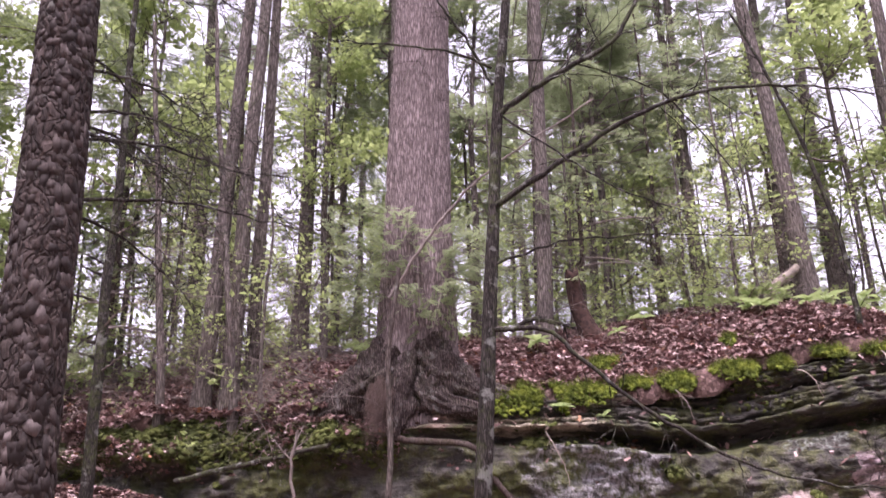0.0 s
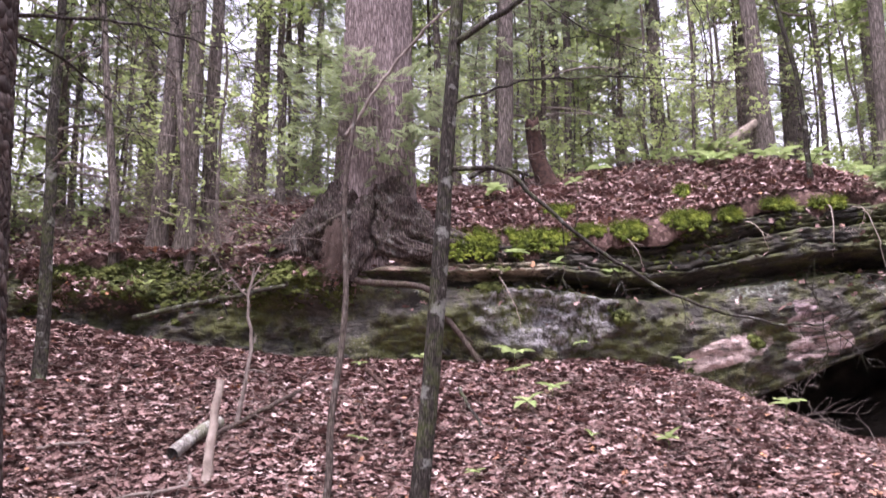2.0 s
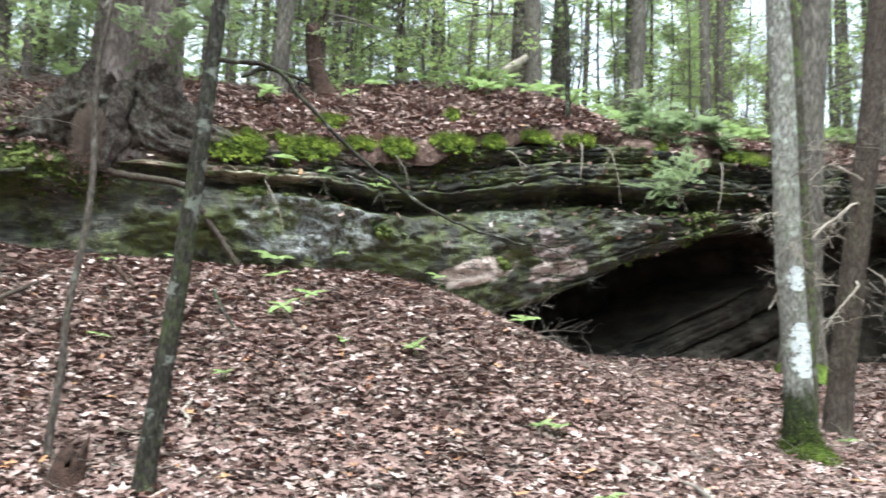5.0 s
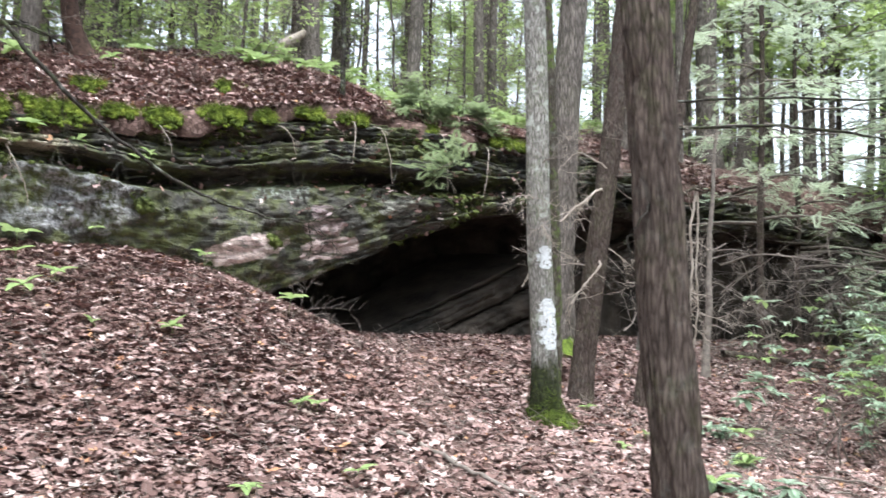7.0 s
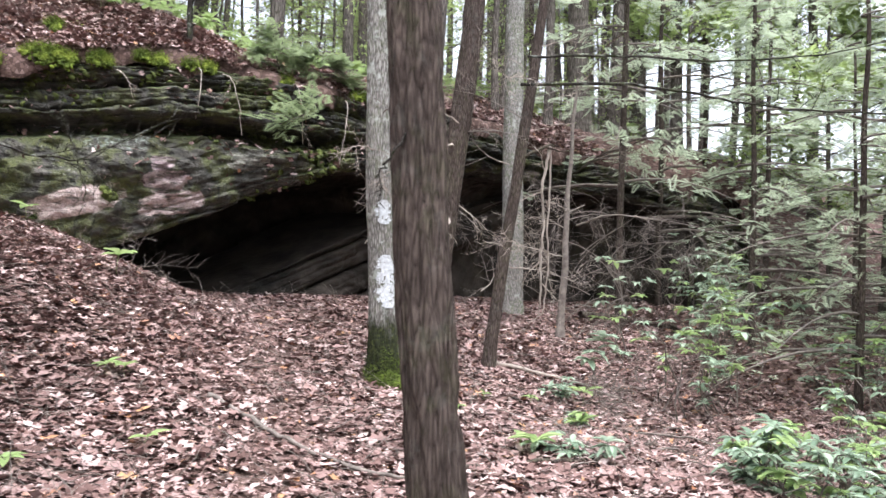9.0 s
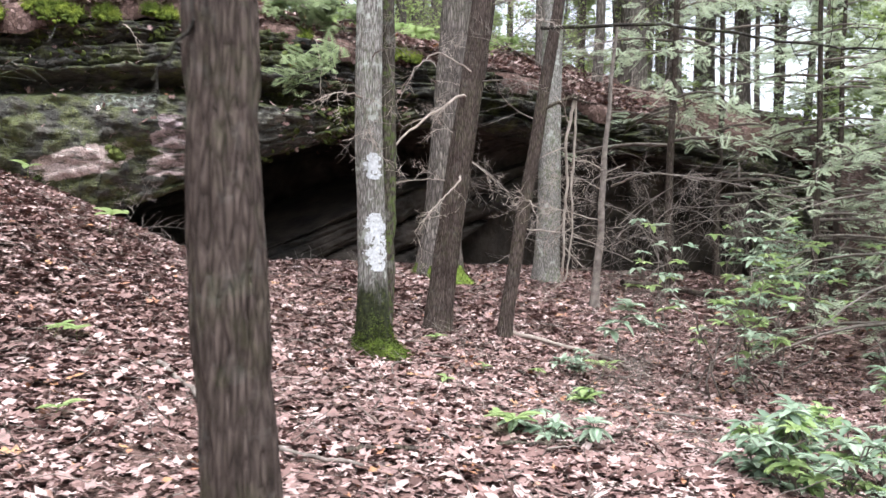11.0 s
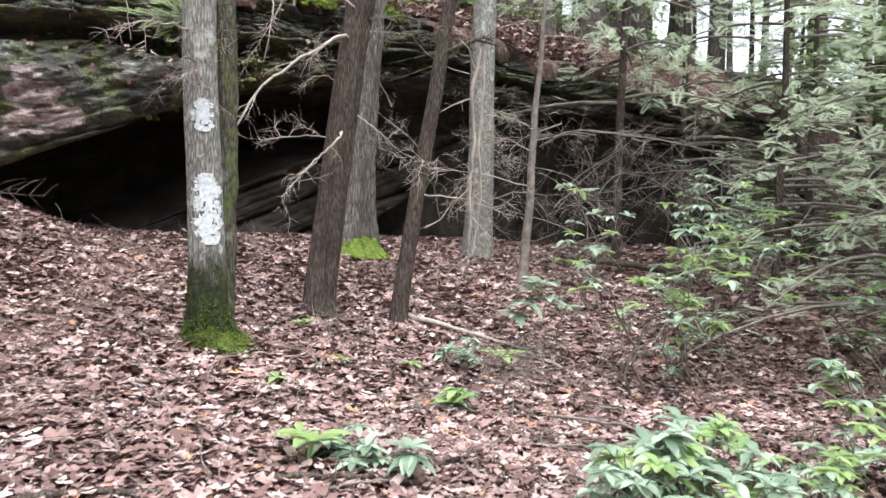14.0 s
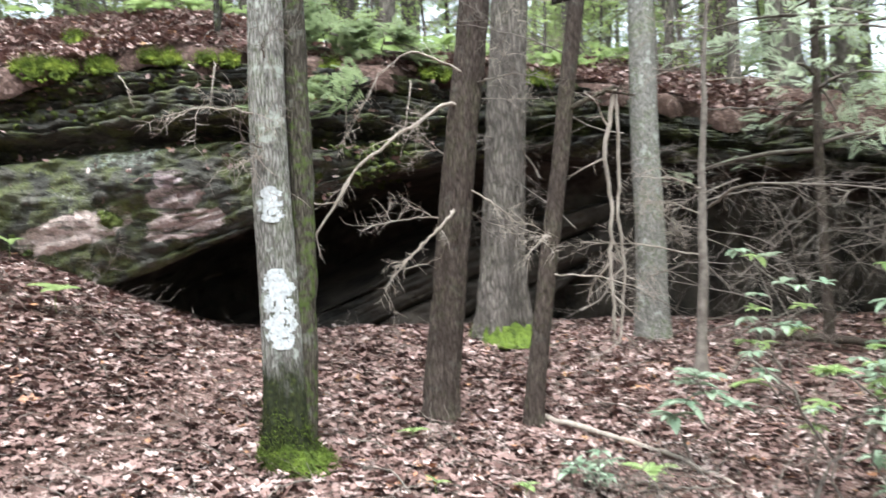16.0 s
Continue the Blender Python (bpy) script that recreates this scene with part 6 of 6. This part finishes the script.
log("fallen_log", ((6.0, 14.4, 0.15), (6.4, 14.5, 0.45), (6.75, 14.6, 0.7)), 0.085, 0.08, "pale log propped against a tree on the rock", M_PALE, 83)
log("fallen_branch", ((1.2, 13.6, 0.35), (1.6, 13.6, 0.5), (2.1, 13.7, 0.35)), 0.05, 0.03, "dark fallen limb on top of the rock", M_DARKBARK, 84, twigs=6)
log("fallen_branch", ((6.9, 4.3, 0.0), (7.4, 4.1, 0.06), (7.9, 4.2, 0.02)), 0.012, 0.007, "thin dry fallen branch", M_TWIG, 85, twigs=6)
log("fallen_branch", ((8.0, 4.9, 0.02), (8.3, 4.4, 0.1), (8.4, 4.0, 0.0)), 0.012, 0.006, "thin dry fallen branch", M_TWIG, 86, twigs=8)
log("fallen_branch", ((4.30, 3.95, 0.02), (4.52, 3.94, 0.02), (4.82, 3.86, 0.02)), 0.02, 0.014, "brown stick lying beside the path", M_BROWN, 87)
log("fallen_branch", ((4.85, 5.00, 0.02), (4.79, 4.33, 0.02)), 0.014, 0.010, "reddish strip of fallen bark on the leaves", M_REDROOT, 88)
for k in range(26):
    g = np.random.default_rng(900 + k)
    x, y, a = g.uniform(5.5, 10.5), g.uniform(3.6, 7.2), g.uniform(0, 6.28)
    l = g.uniform(0.3, 0.8)
    log("fallen_stick", ((x, y, 0.02), (x + 0.5 * l * math.cos(a), y + 0.5 * l * math.sin(a), 0.06), (x + l * math.cos(a + 0.3), y + l * math.sin(a + 0.3), 0.03)), 0.008, 0.004, "thin dry stick on the fallen leaves", M_TWIG, 930 + k, twigs=2, sides=5)["group"] = "sticks on the ground"
# the split stake that stands among the logs, with a thin dead stem behind it
stake = holder("broken_stake", (-1.63, 7.64, stand(-1.63, 7.64)), "pale split piece of wood standing among fallen branches", "branch")
limb("wood", stake, ((-1.66, 7.62, 0.75), (-1.63, 7.66, 1.2), (-1.58, 7.72, 1.74)), 0.05, 0.035, M_PALE, 90, 0, 0, 7)
snag = holder("dead_sapling", (-1.5, 9.0, stand(-1.5, 9.0)), "thin dead forked stem on the slope", "tree")
limb("stem", snag, ((-1.62, 8.7, 1.25), (-1.55, 8.75, 1.7), (-1.50, 8.8, 2.15), (-1.56, 8.8, 2.6), (-1.5, 8.8, 2.95)), 0.025, 0.012, M_TWIG, 91, 6, 0.3, 8)


# ---- roots that hang over the rock and along its ledges ----
roots = ((5.95, 0.0, 4.2, -0.1, 0.75), (6.35, -0.05, 4.15, 0.15, 0.85), (3.2, 0.0, 3.85, 0.2, 0.45), (7.4, 0.0, 4.2, 0.05, 0.9), (8.3, 0.05, 4.1, -0.2, 1.0), (4.9, 0.0, 4.0, 0.15, 0.4), (9.4, 0.0, 4.2, 0.2, 1.2), (1.4, -0.1, 3.3, 0.3, 0.8))
for k, (x, d, z, dx, l) in enumerate(roots):
    y = float(y_face(x)) + d - 0.05
    ob = holder("hanging_root", (x, y, z), "thin pale root hanging over the rock face", "root", "hanging roots")
    limb("root", ob, ((x, y + 0.3, z + 0.06), (x, y, z), (x + dx * 0.6, y - 0.12, z - l * 0.5), (x + dx, y - 0.1, z - l)), 0.012, 0.004, M_PALE, 950 + k, 2, 0.25, 5)
mat = holder("root_mat", (-0.88, 11.2, 3.3), "hanging mat of fine reddish-brown roots below the big tree", "roots")
g = np.random.default_rng(970)
hair = []
for k in range(230):
    a, q = g.uniform(0, 6.28), math.sqrt(g.random())
    x, y = -0.86 + 0.17 * q * math.cos(a), 11.3 + 0.14 * q * math.sin(a)
    l = g.uniform(0.35, 0.95) * (1.1 - 0.4 * q)
    z = 4.15 - 0.2 * q - 0.1 * g.random()
    hair.append(tube(wander((x + 0.05, y, z) - np.array(mat.location), (x + g.normal(0, 0.05), y + g.normal(-0.03, 0.04), z - l) - np.array(mat.location), 6, 0.07, 4000 + k), np.linspace(0.0045, 0.0015, 6), 3))
part("root_hair", mesh_of("root_hair", *join(hair), M_REDROOT), mat)["kind"] = "stuff"
rope = holder("tree_root", (-0.6, 11.3, 3.2), "thick dark root creeping along the rock's ledge", "root")
limb("root", rope, ((-0.9, 11.7, 3.45), (-0.5, 11.35, 3.2), (0.0, 11.25, 3.17), (0.45, 11.2, 3.1), (0.6, 11.2, 2.8), (0.9, 11.2, 2.4), (1.1, 11.15, 2.1)), 0.05, 0.035, M_BROWN, 960, 3, 0.3, 10)
shelf_root = holder("tree_root", (-2.9, 11.4, 2.95), "long mossy root along the leaf-covered shelf", "root")
limb("root", shelf_root, ((-3.6, 11.6, 2.75), (-2.9, 11.4, 2.88), (-2.2, 11.3, 3.0), (-1.5, 11.3, 3.15)), 0.04, 0.03, M_DARKBARK, 961, 4, 0.3, 10)
